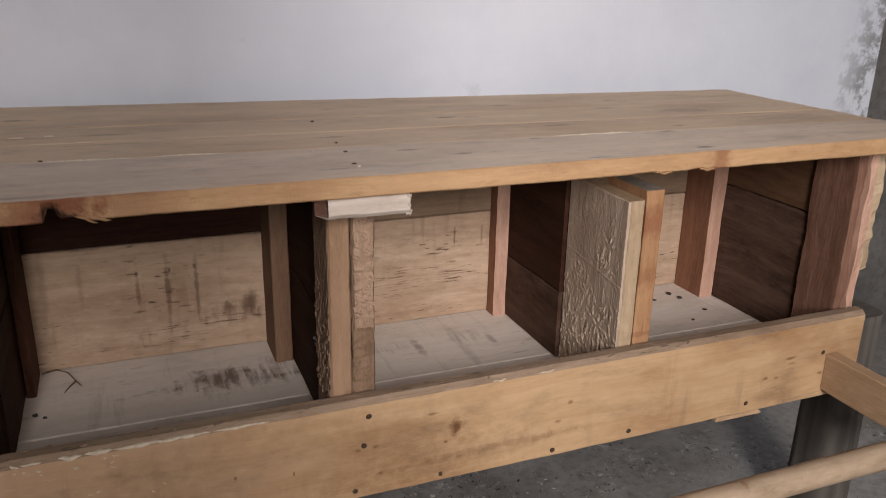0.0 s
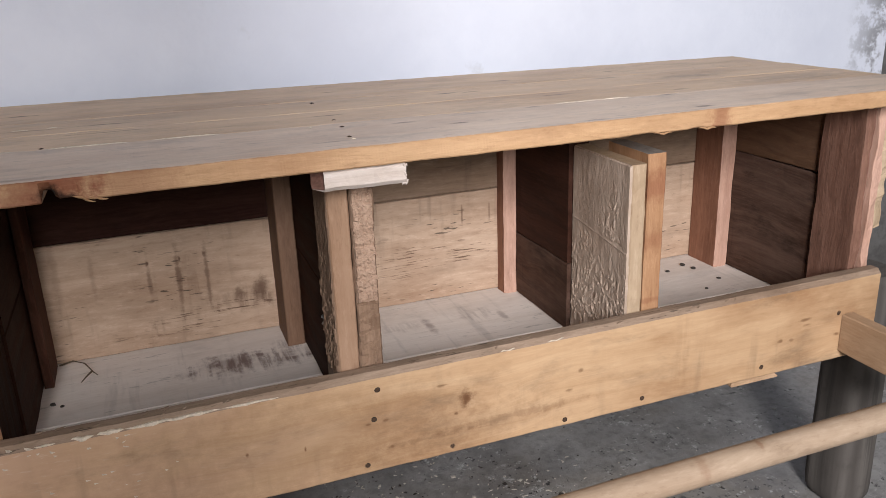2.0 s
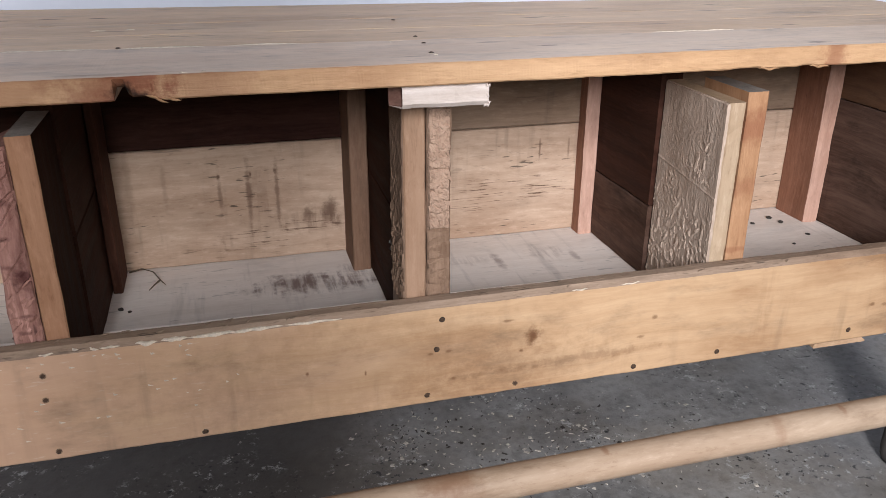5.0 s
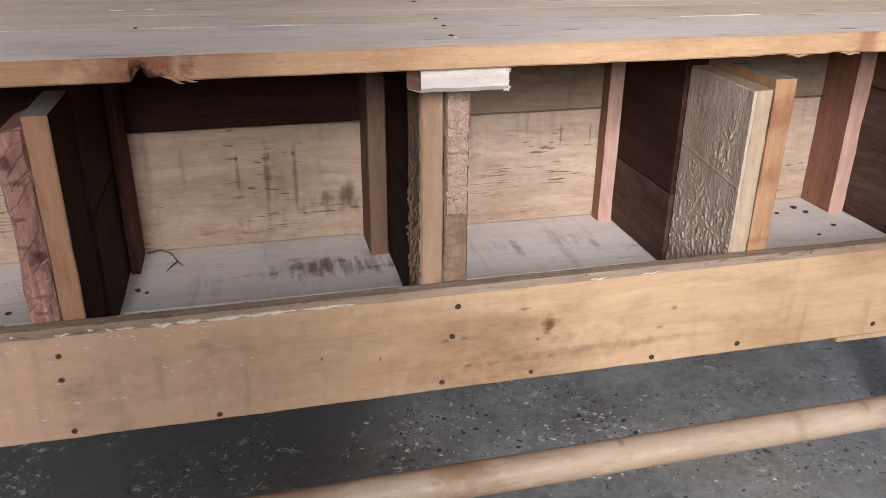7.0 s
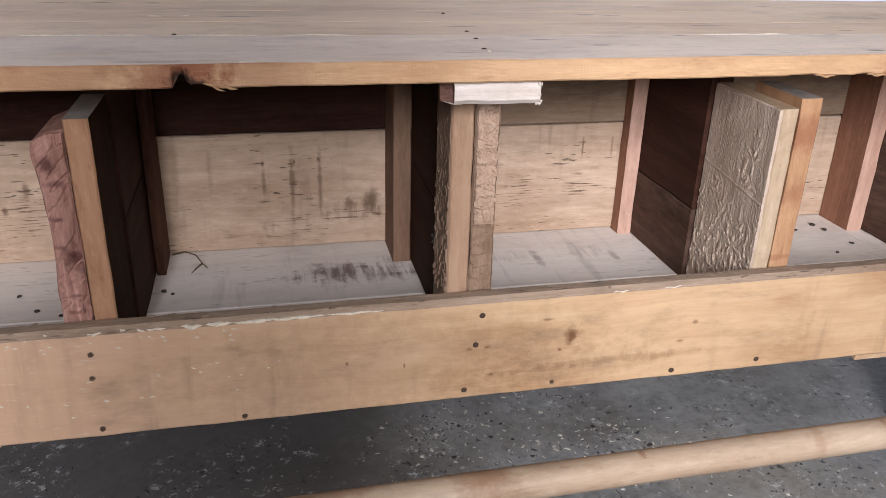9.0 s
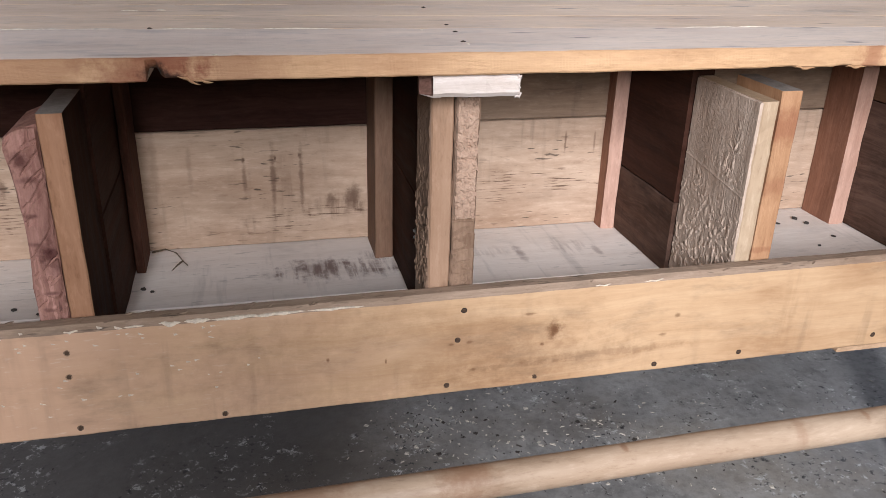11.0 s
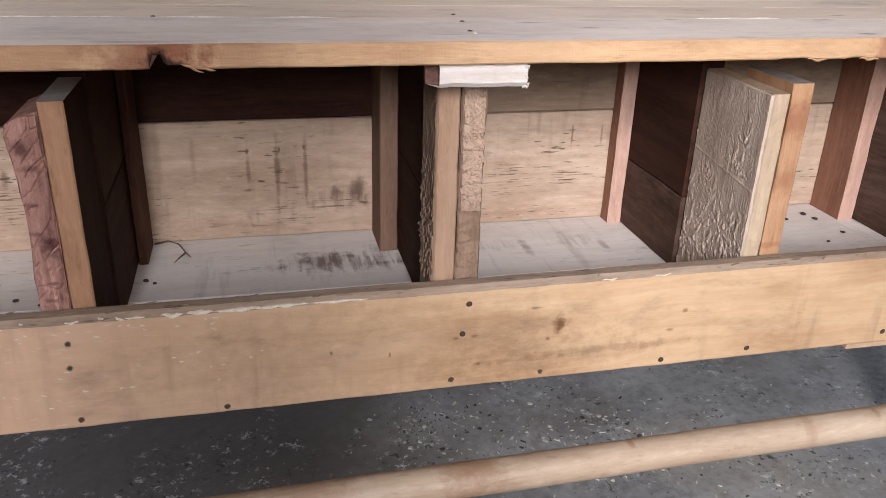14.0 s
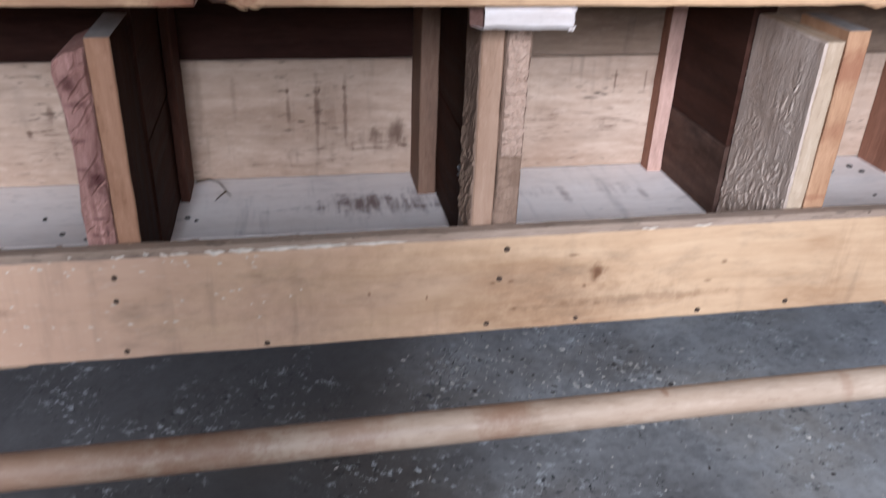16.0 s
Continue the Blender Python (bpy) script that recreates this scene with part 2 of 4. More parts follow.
BACK = wood("pale_stained_back_board", (0.545, 0.398, 0.29), (0.42, 0.29, 0.20), dirt=(0.085, 0.06, 0.042), dirty=0.25, streaks=0.3, specks=0.8, bump=0.15,
            spots=[(-0.183, 0.02, 0.0035, 0.035, 0.6), (-0.144, 0.01, 0.0045, 0.055, 0.7), (-0.105, 0.01, 0.0035, 0.05, 0.65), (-0.125, 0.0, 0.03, 0.06, 0.25, 1), (-0.183, 0.043, 0.003, 0.004, 0.9), (-0.14, 0.043, 0.002, 0.004, 0.9), (-0.107, 0.046, 0.003, 0.005, 0.9),
                   (-0.065, -0.022, 0.010, 0.014, 0.75), (-0.032, -0.018, 0.012, 0.022, 0.8), (-0.050, -0.030, 0.05, 0.022, 0.5, 1), (-0.155, -0.042, 0.06, 0.009, 0.9, 2), (-0.06, -0.038, 0.06, 0.012, 0.95, 2), (-0.14, -0.062, 0.09, 0.008, 0.8, 2), (-0.18, -0.055, 0.008, 0.02, 0.45, 1),
                   (-0.30, 0.04, 0.006, 0.05, 0.25), (-0.255, 0.03, 0.004, 0.04, 0.25), (0.10, -0.03, 0.04, 0.03, 0.35, 1), (0.235, -0.010, 0.11, 0.022, 0.95, 2), (0.29, -0.018, 0.07, 0.016, 0.95, 2), (0.19, -0.032, 0.09, 0.012, 0.8, 2), (0.288, 0.05, 0.002, 0.018, 0.7), (0.335, 0.045, 0.002, 0.02, 0.5),
                   (0.61, 0.02, 0.006, 0.06, 0.5), (-0.49, 0.02, 0.006, 0.012, 0.7), (-0.52, -0.01, 0.004, 0.006, 0.8), (-0.50, -0.02, 0.06, 0.035, 0.9, 2)])
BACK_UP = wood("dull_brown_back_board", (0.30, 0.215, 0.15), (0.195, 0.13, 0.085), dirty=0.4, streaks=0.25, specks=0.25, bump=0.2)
NEST = wood("whitish_nest_floor", (0.78, 0.71, 0.65), (0.68, 0.6, 0.535), mottle=0.2, dirt=(0.15, 0.135, 0.13), dirty=0.3, streaks=0.3, specks=0.6, bump=0.15, blotch=0.2)
NEST_REAR = wood("whitish_smudged_nest_floor", (0.78, 0.71, 0.65), (0.68, 0.6, 0.535), mottle=0.2, dirt=(0.15, 0.135, 0.13), dirty=0.25, streaks=0.25, specks=0.3, bump=0.15, blotch=0.2,
                 spots=[(-0.10, -0.010, 0.062, 0.026, 1.0, 1), (-0.07, -0.020, 0.11, 0.032, 0.8, 1), (-0.105, -0.010, 0.05, 0.02, 0.45), (-0.02, 0.02, 0.03, 0.02, 0.5, 1), (-0.02, -0.03, 0.05, 0.006, 0.8, 1), (0.185, -0.01, 0.008, 0.03, 0.6), (0.26, 0.0, 0.03, 0.03, 0.4, 1), (0.30, -0.02, 0.006, 0.02, 0.5), (0.14, 0.0, 0.05, 0.02, 0.3, 1)])
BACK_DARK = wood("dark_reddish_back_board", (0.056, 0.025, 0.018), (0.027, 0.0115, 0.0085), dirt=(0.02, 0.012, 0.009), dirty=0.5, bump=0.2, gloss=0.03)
BROWN = wood("brown_batten", (0.23, 0.135, 0.085), (0.135, 0.073, 0.045), dirty=0.35, bump=0.25)
REDBROWN = wood("red_brown_batten", (0.13, 0.058, 0.038), (0.065, 0.027, 0.018), dirt=(0.02, 0.011, 0.009), dirty=0.45, bump=0.25, gloss=0.1)
UMBER = wood("umber_panel", (0.15, 0.084, 0.05), (0.085, 0.044, 0.026), dirty=0.4, bump=0.25, gloss=0.1)
RUSSET = wood("dull_russet_upright", (0.25, 0.132, 0.092), (0.13, 0.062, 0.042), dirt=(0.045, 0.022, 0.016), dirty=0.6, specks=0.5, bump=0.4)
DARK = wood("dark_red_brown_panel", (0.066, 0.029, 0.0195), (0.028, 0.012, 0.008), dirt=(0.016, 0.011, 0.009), dirty=0.5, bump=0.3, rough=0.65, gloss=0.04)
GREYBROWN = wood("dark_grey_brown_panel", (0.125, 0.076, 0.057), (0.052, 0.029, 0.021), dirt=(0.014, 0.010, 0.008), dirty=0.8, streaks=0.4, blotch=0.9, bump=0.3, rough=0.65, gloss=0.04)
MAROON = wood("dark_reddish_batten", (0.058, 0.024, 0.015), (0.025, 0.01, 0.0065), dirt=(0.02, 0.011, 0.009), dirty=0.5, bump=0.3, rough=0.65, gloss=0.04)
RED = wood("reddish_cedar", (0.32, 0.155, 0.098), (0.19, 0.083, 0.049), dirt=(0.06, 0.028, 0.02), dirty=0.35, specks=0.4, bump=0.25)
PINK = wood("pinkish_weathered_pine", (0.60, 0.38, 0.29), (0.46, 0.275, 0.205), dirt=(0.075, 0.03, 0.025), dirty=0.4, bump=0.35)
KNOTTY = wood("pinkish_knotty_pine", (0.43, 0.238, 0.19), (0.22, 0.102, 0.078), dirt=(0.055, 0.022, 0.02), dirty=0.45, bump=0.5, ring=70.0, lines=0.8,
              spots=[(0.012, -0.006, 0.017, 0.010, 1.0), (0.010, -0.008, 0.008, 0.006, 0.9), (0.105, 0.004, 0.009, 0.008, 0.8), (0.085, 0.0, 0.004, 0.010, 0.6), (0.05, 0.004, 0.003, 0.010, 0.55), (0.022, 0.003, 0.003, 0.009, 0.7), (-0.03, -0.004, 0.0025, 0.010, 0.7), (-0.048, 0.002, 0.0025, 0.008, 0.6)])
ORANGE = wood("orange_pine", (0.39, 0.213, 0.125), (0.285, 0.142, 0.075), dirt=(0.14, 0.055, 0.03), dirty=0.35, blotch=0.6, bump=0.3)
ORANGE_KNOT = wood("orange_pine_with_knot", (0.47, 0.272, 0.15), (0.33, 0.172, 0.085), dirt=(0.14, 0.055, 0.03), dirty=0.35, blotch=0.6, bump=0.3, spots=[(0.10, -0.046, 0.024, 0.2, 0.55), (0.03, -0.046, 0.014, 0.2, 0.35), (-0.05, -0.046, 0.004, 0.2, 0.4)])
TORN = wood("pale_torn_fibres", (0.43, 0.295, 0.212), (0.29, 0.188, 0.13), dirt=(0.10, 0.06, 0.04), dirty=0.35, bump=0.5, fuzz=0.4, rough=0.9)
GREY_END = wood("grey_weathered_end", (0.30, 0.275, 0.25), (0.19, 0.17, 0.152), dirty=0.4, bump=0.4, rough=0.85)
PLANED = wood("planed_tan_edge", (0.385, 0.245, 0.16), (0.295, 0.175, 0.105), dirty=0.25, bump=0.2)
TAN = wood("tan_pine", (0.44, 0.30, 0.19), (0.33, 0.207, 0.12), dirty=0.2, bump=0.2)
ROUGH = wood("rough_sawn_grey_brown", (0.53, 0.412, 0.325), (0.385, 0.288, 0.22), dirt=(0.12, 0.085, 0.06), dirty=0.4, lines=0.12, bump=0.4, fuzz=0.3, rough=0.9)
BARK = wood("torn_brown_edge", (0.29, 0.19, 0.128), (0.155, 0.092, 0.058), dirt=(0.08, 0.045, 0.028), dirty=0.5, bump=0.6, fuzz=0.55, rough=0.9)
CREAM = wood("cream_fresh_pine", (0.48, 0.365, 0.25), (0.385, 0.28, 0.178), dirty=0.12, bump=0.2)
WHITE = wood("whitish_offcut", (0.66, 0.585, 0.53), (0.54, 0.455, 0.395), dirt=(0.25, 0.17, 0.12), dirty=0.3, bump=0.4)
ENDGRAIN = wood("reddish_end_grain", (0.27, 0.15, 0.115), (0.13, 0.062, 0.045), dirty=0.3, bump=0.4)
POST_END = wood("grey_post_end", (0.11, 0.098, 0.088), (0.06, 0.052, 0.045), dirty=0.4, bump=0.4, rough=0.9)


def post_wood():
    """Weathered grey timber whose grain runs up the post, with long pale and dark streaks."""
    n = Nodes("grey_weathered_post")
    co = n.add("ShaderNodeTexCoord").outputs["Object"]
    a = n.noise(n.vec("MULTIPLY", co, (70.0, 70.0, 3.0)), 1.0, 5.0, 0.6)
    b = n.noise(n.vec("MULTIPLY", co, (22.0, 22.0, 1.6)), 1.0, 3.0, 0.5)
    c = n.noise(co, 24.0, 6.0, 0.65)
    col = n.mix(n.step(b, 0.35, 0.65), rgb(0.062, 0.053, 0.046), rgb(0.115, 0.102, 0.09))
    col = n.mix(n.step(a, 0.5, 0.7, 0.0, 0.7), col, rgb(0.035, 0.03, 0.026))
    col = n.mix(n.step(c, 0.5, 0.72, 0.0, 0.5), col, rgb(0.045, 0.038, 0.032))
    n.t.links.new(col, n.bsdf.inputs["Base Color"])
    n.t.links.new(n.bump(a, 0.5, 0.003), n.bsdf.inputs["Normal"])
    n.bsdf.inputs["Roughness"].default_value = 0.85
    return n.mat


POST = post_wood()
PERCH = wood("smooth_peeled_pole", (0.42, 0.315, 0.225), (0.335, 0.24, 0.163), dirt=(0.14, 0.085, 0.05), dirty=0.6, bump=0.12, rough=0.5, ring=16.0, spots=[(-0.42, 0, 0.22, 0.06, 0.55), (-0.24, 0, 0.06, 0.06, 0.5), (0.37, 0, 0.008, 0.03, 0.35), (0.02, 0, 0.03, 0.03, 0.6), (-0.12, 0, 0.05, 0.03, 0.5), (0.18, 0, 0.004, 0.006, 0.7), (0.45, 0, 0.004, 0.008, 0.6)])


def simple(name, colour, rough=0.6, metal=0.0):
    n = Nodes(name)
    co = n.add("ShaderNodeTexCoord").outputs["Object"]
    v = n.noise(co, 400.0, 3.0)
    c = n.mix(n.step(v, 0.3, 0.7), rgb(*[k * 0.7 for k in colour]), rgb(*colour))
    n.t.links.new(c, n.bsdf.inputs["Base Color"])
    n.bsdf.inputs["Roughness"].default_value, n.bsdf.inputs["Metallic"].default_value = rough, metal
    return n.mat


NAIL = simple("rusty_nail_head", (0.065, 0.036, 0.02), 0.95, 0.0)
SPLINTER = simple("fresh_splinter", (0.66, 0.56, 0.44), 0.7)
TWIG = simple("dry_twig", (0.13, 0.09, 0.055), 0.8)
DOWN = simple("white_down", (0.8, 0.79, 0.76), 0.9)
CHIP = simple("pale_wood_chip", (0.50, 0.45, 0.38), 0.8)
DIRT = simple("dark_dropping", (0.045, 0.035, 0.028), 0.85)


def plaster():
    n = Nodes("whitewashed_plaster")
    co = n.add("ShaderNodeTexCoord").outputs["Object"]
    a = n.noise(co, 3.0, 6.0, 0.6)
    b = n.noise(co, 40.0, 5.0, 0.6)
    col = n.mix(n.step(a, 0.35, 0.7), rgb(0.63, 0.66, 0.75), rgb(0.71, 0.74, 0.82))
    s = n.noise(co, 9.0, 7.0, 0.65)
    col = n.mix(n.step(s, 0.66, 0.76, 0.0, 0.35), col, rgb(0.45, 0.45, 0.46))
    # chipped and mouldy towards the end of the wall
    x = n.add("ShaderNodeSeparateXYZ", {0: co}).outputs[0]
    m = n.math("MULTIPLY", n.step(n.math("ADD", x, n.math("MULTIPLY", a, 0.25)), 2.17, 2.27), n.step(n.noise(co, 30.0, 8.0, 0.7), 0.44, 0.58))
    col = n.mix(n.math("MULTIPLY", m, 0.75), col, rgb(0.16, 0.155, 0.155))
    n.t.links.new(col, n.bsdf.inputs["Base Color"])
    n.t.links.new(n.bump(n.math("ADD", n.math("MULTIPLY", a, 2.0), n.math("MULTIPLY", b, 0.25)), 0.35, 0.01), n.bsdf.inputs["Normal"])
    n.bsdf.inputs["Roughness"].default_value = 0.9
    return n.mat


def cement(name, lo, hi, speck=True, rough=(0.4, 0.75)):
    n = Nodes(name)
    co = n.add("ShaderNodeTexCoord").outputs["Object"]
    a = n.noise(co, 5.0, 8.0, 0.65)
    b = n.noise(co, 60.0, 6.0, 0.65)
    col = n.mix(n.step(a, 0.3, 0.7), rgb(*lo), rgb(*hi))
    col = n.mix(n.step(b, 0.42, 0.7, 0.0, 0.5), col, rgb(*[k * 0.5 for k in lo]))
    if speck:
        k = n.noise(co, 22.0, 9.0, 0.72)
        col = n.mix(n.step(k, 0.5, 0.7, 0.0, 0.6), col, rgb(*[v * 0.55 for v in lo]))
        z = n.noise(co, 3.2, 9.0, 0.66)
        col = n.mix(n.step(z, 0.46, 0.72, 0.0, 0.6), col, rgb(0.36, 0.35, 0.335))
        dust = n.noise(n.vec("ADD", co, (7.3, 2.2, 0.0)), 2.4, 7.0, 0.62)
        col = n.mix(n.step(dust, 0.45, 0.65, 0.0, 0.55), col, rgb(0.20, 0.165, 0.125))
        # shade painted into the colour towards -x, with a ragged noise edge
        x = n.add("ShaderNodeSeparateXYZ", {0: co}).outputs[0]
        left_shade = n.math("ADD", x, n.math("MULTIPLY", n.math("SUBTRACT", n.noise(n.vec("ADD", co, (4.4, 0.0, 0.0)), 3.5, 7.0, 0.62), 0.5), 1.3))
        col = n.mix(n.step(left_shade, -0.15, 0.45, 0.75, 0.0), col, rgb(0.046, 0.036, 0.031))
        patch = n.step(n.noise(n.vec("ADD", co, (1.3, 5.2, 0.0)), 6.5, 4.0, 0.6), 0.46, 0.60)
        w = n.noise(co, 70.0, 6.0, 0.75)
        col = n.mix(n.math("MULTIPLY", n.step(w, 0.56, 0.62), patch), col, rgb(0.42, 0.415, 0.395))
        w = n.noise(n.vec("ADD", co, (3.1, 1.7, 0.0)), 80.0, 5.0, 0.7)
        col = n.mix(n.math("MULTIPLY", n.step(w, 0.57, 0.63), patch), col, rgb(0.022, 0.021, 0.02))
    n.t.links.new(col, n.bsdf.inputs["Base Color"])
    n.t.links.new(n.step(a, 0.35, 0.65, rough[0], rough[1]), n.bsdf.inputs["Roughness"])
    n.t.links.new(n.bump(n.math("ADD", a, n.math("MULTIPLY", b, 0.4)), 0.5, 0.006), n.bsdf.inputs["Normal"])
    return n.mat


PLASTER = plaster()
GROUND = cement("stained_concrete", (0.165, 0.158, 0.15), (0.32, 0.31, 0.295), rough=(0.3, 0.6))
BARE = cement("bare_dark_cement", (0.10, 0.095, 0.09), (0.17, 0.165, 0.16), speck=False, rough=(0.8, 0.95))

# ---------- mesh helpers ----------


def link(name, bm, mats, parent=None, m=None, label=""):
    me = bpy.data.meshes.new(name)
    bm.to_mesh(me)
    bm.free()
    for k in mats if isinstance(mats, (list, tuple)) else [mats]:
        me.materials.append(k)
    ob = new(name, me)
    if m is not None:
        ob.matrix_world = m
    if parent:
        ob.parent = parent
        ob.matrix_parent_inverse = parent.matrix_world.inverted()
    if label:
        tagged(ob, label)
    return ob


def box_bm(sx, sy, sz):
    bm = bmesh.new()
    bmesh.ops.create_cube(bm, size=1.0, matrix=Matrix.Diagonal((sx, sy, sz, 1)))
    return bm


def board_bm(length, width, thick, wear=0.001, step=0.02, chamfer=0.0015, seed=0.0, taper=None, front_edge=False, top_edge=False, dents=(), worn=None, mitre=0.0):
    """A board centred on its own origin, length along x, width along y. Its arrises wander by wear. Ends have material 1;
    with front_edge the narrow face towards -y has material 2. taper: function of x giving an offset of the +y edge."""
    bm = bmesh.new()
    n = max(2, int(length / step))
    c, w, t = chamfer, width / 2, thick / 2
    prof = [(-w + c, -t), (w - c, -t), (w, -t + c), (w, t - c), (w - c, t), (-w + c, t), (-w, t - c), (-w, -t + c)]
    if worn:
        prof[3], prof[4] = (w, t - worn * 0.9), (w - worn, t)
    rings = []
    for i in range(n + 1):
        x = -length / 2 + length * i / n
        ring = []
        for y, z in prof:
            q = Vector((x * 22 + seed * 7.3, (1.0 if y > 0 else -1.0) * 3 + seed, (1.0 if z > 0 else -1.0) * 3))
            q2 = Vector((x * 90 + seed * 3.1, (1.0 if y > 0 else -1.0) * 5, (1.0 if z > 0 else -1.0) * 5 + seed))
            dy = wear * (noise.noise(q) + 0.5 * noise.noise(q2))
            dz = wear * 0.5 * (noise.noise(q + Vector((0, 9, 0))) + 0.5 * noise.noise(q2 + Vector((0, 9, 0))))
            dx = wear * noise.noise(q + Vector((0, 0, 17))) if i in (0, n) else 0.0
            if i == 0 and z > 0:
                dx += mitre
            yy = y + dy
            if taper and y > 0:
                yy += taper(x)
            for xd, half, deep in dents:
                if y < 0 and z < 0 and abs(x - xd) < half:
                    fall = min(1.0, 2.2 * (1 - abs(x - xd) / half))
                    dz += deep * fall
                    yy += deep * 0.5 * fall
            ring.append(bm.verts.new((x + dx, yy, z + dz)))
        rings.append(ring)
    for a, b in zip(rings, rings[1:]):
        for k in range(8):
            f = bm.faces.new((a[k], b[k], b[(k + 1) % 8], a[(k + 1) % 8]))
            if (front_edge and k in (5, 6, 7)) or (top_edge and k in (1, 2, 3)):
                f.material_index = 2
    for ring, flip in ((rings[0], False), (rings[-1], True)):
        f = bm.faces.new(ring[::-1] if flip else ring)
        f.material_index = 1
    bmesh.ops.recalc_face_normals(bm, faces=bm.faces[:])
    return bm


FLAT, FRONT, SIDE, UP, UPFRONT = (0, 0, 0), (90, 0, 0), (90, 0, 90), (0, -90, 0), (0, -90, 90)
seed_count = [0]


def board(name, mat, size, at, way, parent, label="", wear=0.001, end=None, step=0.02, chamfer=0.0015, tilt=(0, 0, 0), taper=None, edge=None, over=None, dents=(), worn=None, mitre=0.0):
    """A board as a part of parent. size: length, width, thickness; at: its middle; way: how it lies."""
    seed_count[0] += 1
    bm = board_bm(*size, wear=wear, step=step, chamfer=chamfer, seed=seed_count[0] * 1.37, taper=taper, front_edge=edge is not None, top_edge=over is not None, dents=dents, worn=worn, mitre=mitre)
    m = pose(*at, *tilt) @ pose(0, 0, 0, *way)
    return link(name, bm, [mat, end or mat, edge or over or mat], parent, m, label)


# ---------- the setting ----------
G = 0.105
WALL_Y = 0.552
ground = tagged(link("floor", box_bm(6.24, 7.0, 0.1), GROUND, m=pose(0, -2.8, G - 0.05)), "rough grey concrete floor with pale specks, shade painted on its left", "floor", kind="structure")
tagged(link("wall_north", box_bm(4.32, 0.15, 2.6), PLASTER, m=pose(-0.85, WALL_Y + 0.075, G + 1.3)), "whitewashed plaster wall, chipped and mouldy near its end", "wall", kind="structure")
tagged(link("wall_north_bare", box_bm(1.69, 0.15, 2.6), BARE, m=pose(2.155, WALL_Y + 0.105, G + 1.3)), "bare dark cement wall", "wall", kind="structure")


# unseen wall, added: its jamb, pillar and two openings shape the incoming light
bm = bmesh.new()
for a, b, c, d in ((-3.0, -1.33, 0, 2.6), (-1.33, -0.43, 0, 0.60), (-1.33, -0.43, 1.64, 2.6), (-0.43, -0.265, 0, 2.6), (-0.265, 0.75, 1.80, 2.6), (0.75, 3.0, 0, 2.6)):
    bmesh.ops.create_cube(bm, size=1.0, matrix=Matrix.Translation(((a + b) / 2, 0, (c + d) / 2)) @ Matrix.Diagonal((b - a, 0.12, d - c, 1)))
tagged(link("wall_south", bm, BARE, m=pose(0, -1.26, G)), "unseen cement wall, added so its openings and pillar shape the light", "wall", kind="structure")
tagged(link("wall_east", box_bm(0.12, 2.1, 2.6), BARE, m=pose(3.06, -0.27, G + 1.3)), "bare grey cement wall", "wall", kind="structure")
tagged(link("wall_west", box_bm(0.12, 2.1, 2.6), BARE, m=pose(-3.06, -0.27, G + 1.3)), "bare grey cement wall", "wall", kind="structure")
tagged(link("ceiling", box_bm(6.24, 2.1, 0.1), BARE, m=pose(0, -0.28, G + 2.66)), "plain grey cement ceiling", "ceiling", kind="structure")

# ---------- the nesting box ----------
nest = new("nesting_box")
nest.matrix_world = pose(0, 0.15, G)
tagged(nest, "long wooden nesting box of reclaimed boards with open compartments", "nesting box")

LEFT, RIGHT = -0.80, 0.735
ZF, ZT, ZS, YB = 0.44, 0.76, 0.78, 0.357
# front board
board("front_board", FASCIA, (RIGHT - LEFT, 0.1255, 0.022), ((LEFT + RIGHT) / 2, 0.011, 0.4580), FRONT, nest, "pale yellow pine front board with nail heads and knots", wear=0.0007, step=0.008, chamfer=0.0025, over=WORN, worn=0.0065, tilt=(0, -0.2, 0))
# top: planks side by side, the front one greyed with an orange cut edge
mid = (LEFT - 0.08 + 0.785) / 2
length = 0.785 - (LEFT - 0.08)
board("top_plank", TOP_FRONT, (length, 0.136, 0.0205), (mid, 0.0380, 0.7698), FLAT, nest, "greyed pine plank with an orange cut front edge", wear=0.0010, edge=EDGE, end=EDGE, step=0.003, taper=lambda x: 0.0064 - 0.0338 * x,
      dents=((-0.238, 0.0065, 0.0105), (-0.222, 0.013, 0.003), (0.36, 0.02, 0.001), (0.43, 0.012, 0.001)))
SKEW = (0, 0, -1.936)
board("top_plank", TOP, (length, 0.095, 0.020), (mid, 0.1605, 0.7696), FLAT, nest, wear=0.001, tilt=SKEW)
board("top_plank", TOP_KNOTS, (length, 0.097, 0.020), (mid, 0.2573, 0.7694), FLAT, nest, wear=0.001, tilt=SKEW)
board("top_plank", TOP_BACK, (length, 0.115, 0.020), (mid, 0.3640, 0.7692), FLAT, nest, wear=0.001, tilt=SKEW, taper=lambda x: 0.050 - 0.0442 * x)
# back and floor boards
board("back_board", BACK, (1.50, 0.169, 0.018), (-0.04, YB + 0.009, 0.5252), FRONT, nest, "pale back board streaked with dark stains", wear=0.0008)
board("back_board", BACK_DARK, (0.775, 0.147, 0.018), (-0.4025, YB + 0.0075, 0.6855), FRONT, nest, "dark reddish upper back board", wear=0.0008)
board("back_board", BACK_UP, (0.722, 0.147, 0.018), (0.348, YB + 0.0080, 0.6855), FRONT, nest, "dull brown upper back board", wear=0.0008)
board("floor_board", NEST, (1.53, 0.155, 0.018), (-0.03, 0.1005, ZF - 0.009), FLAT, nest, "whitish floor board with dark smudges", wear=0.0006)
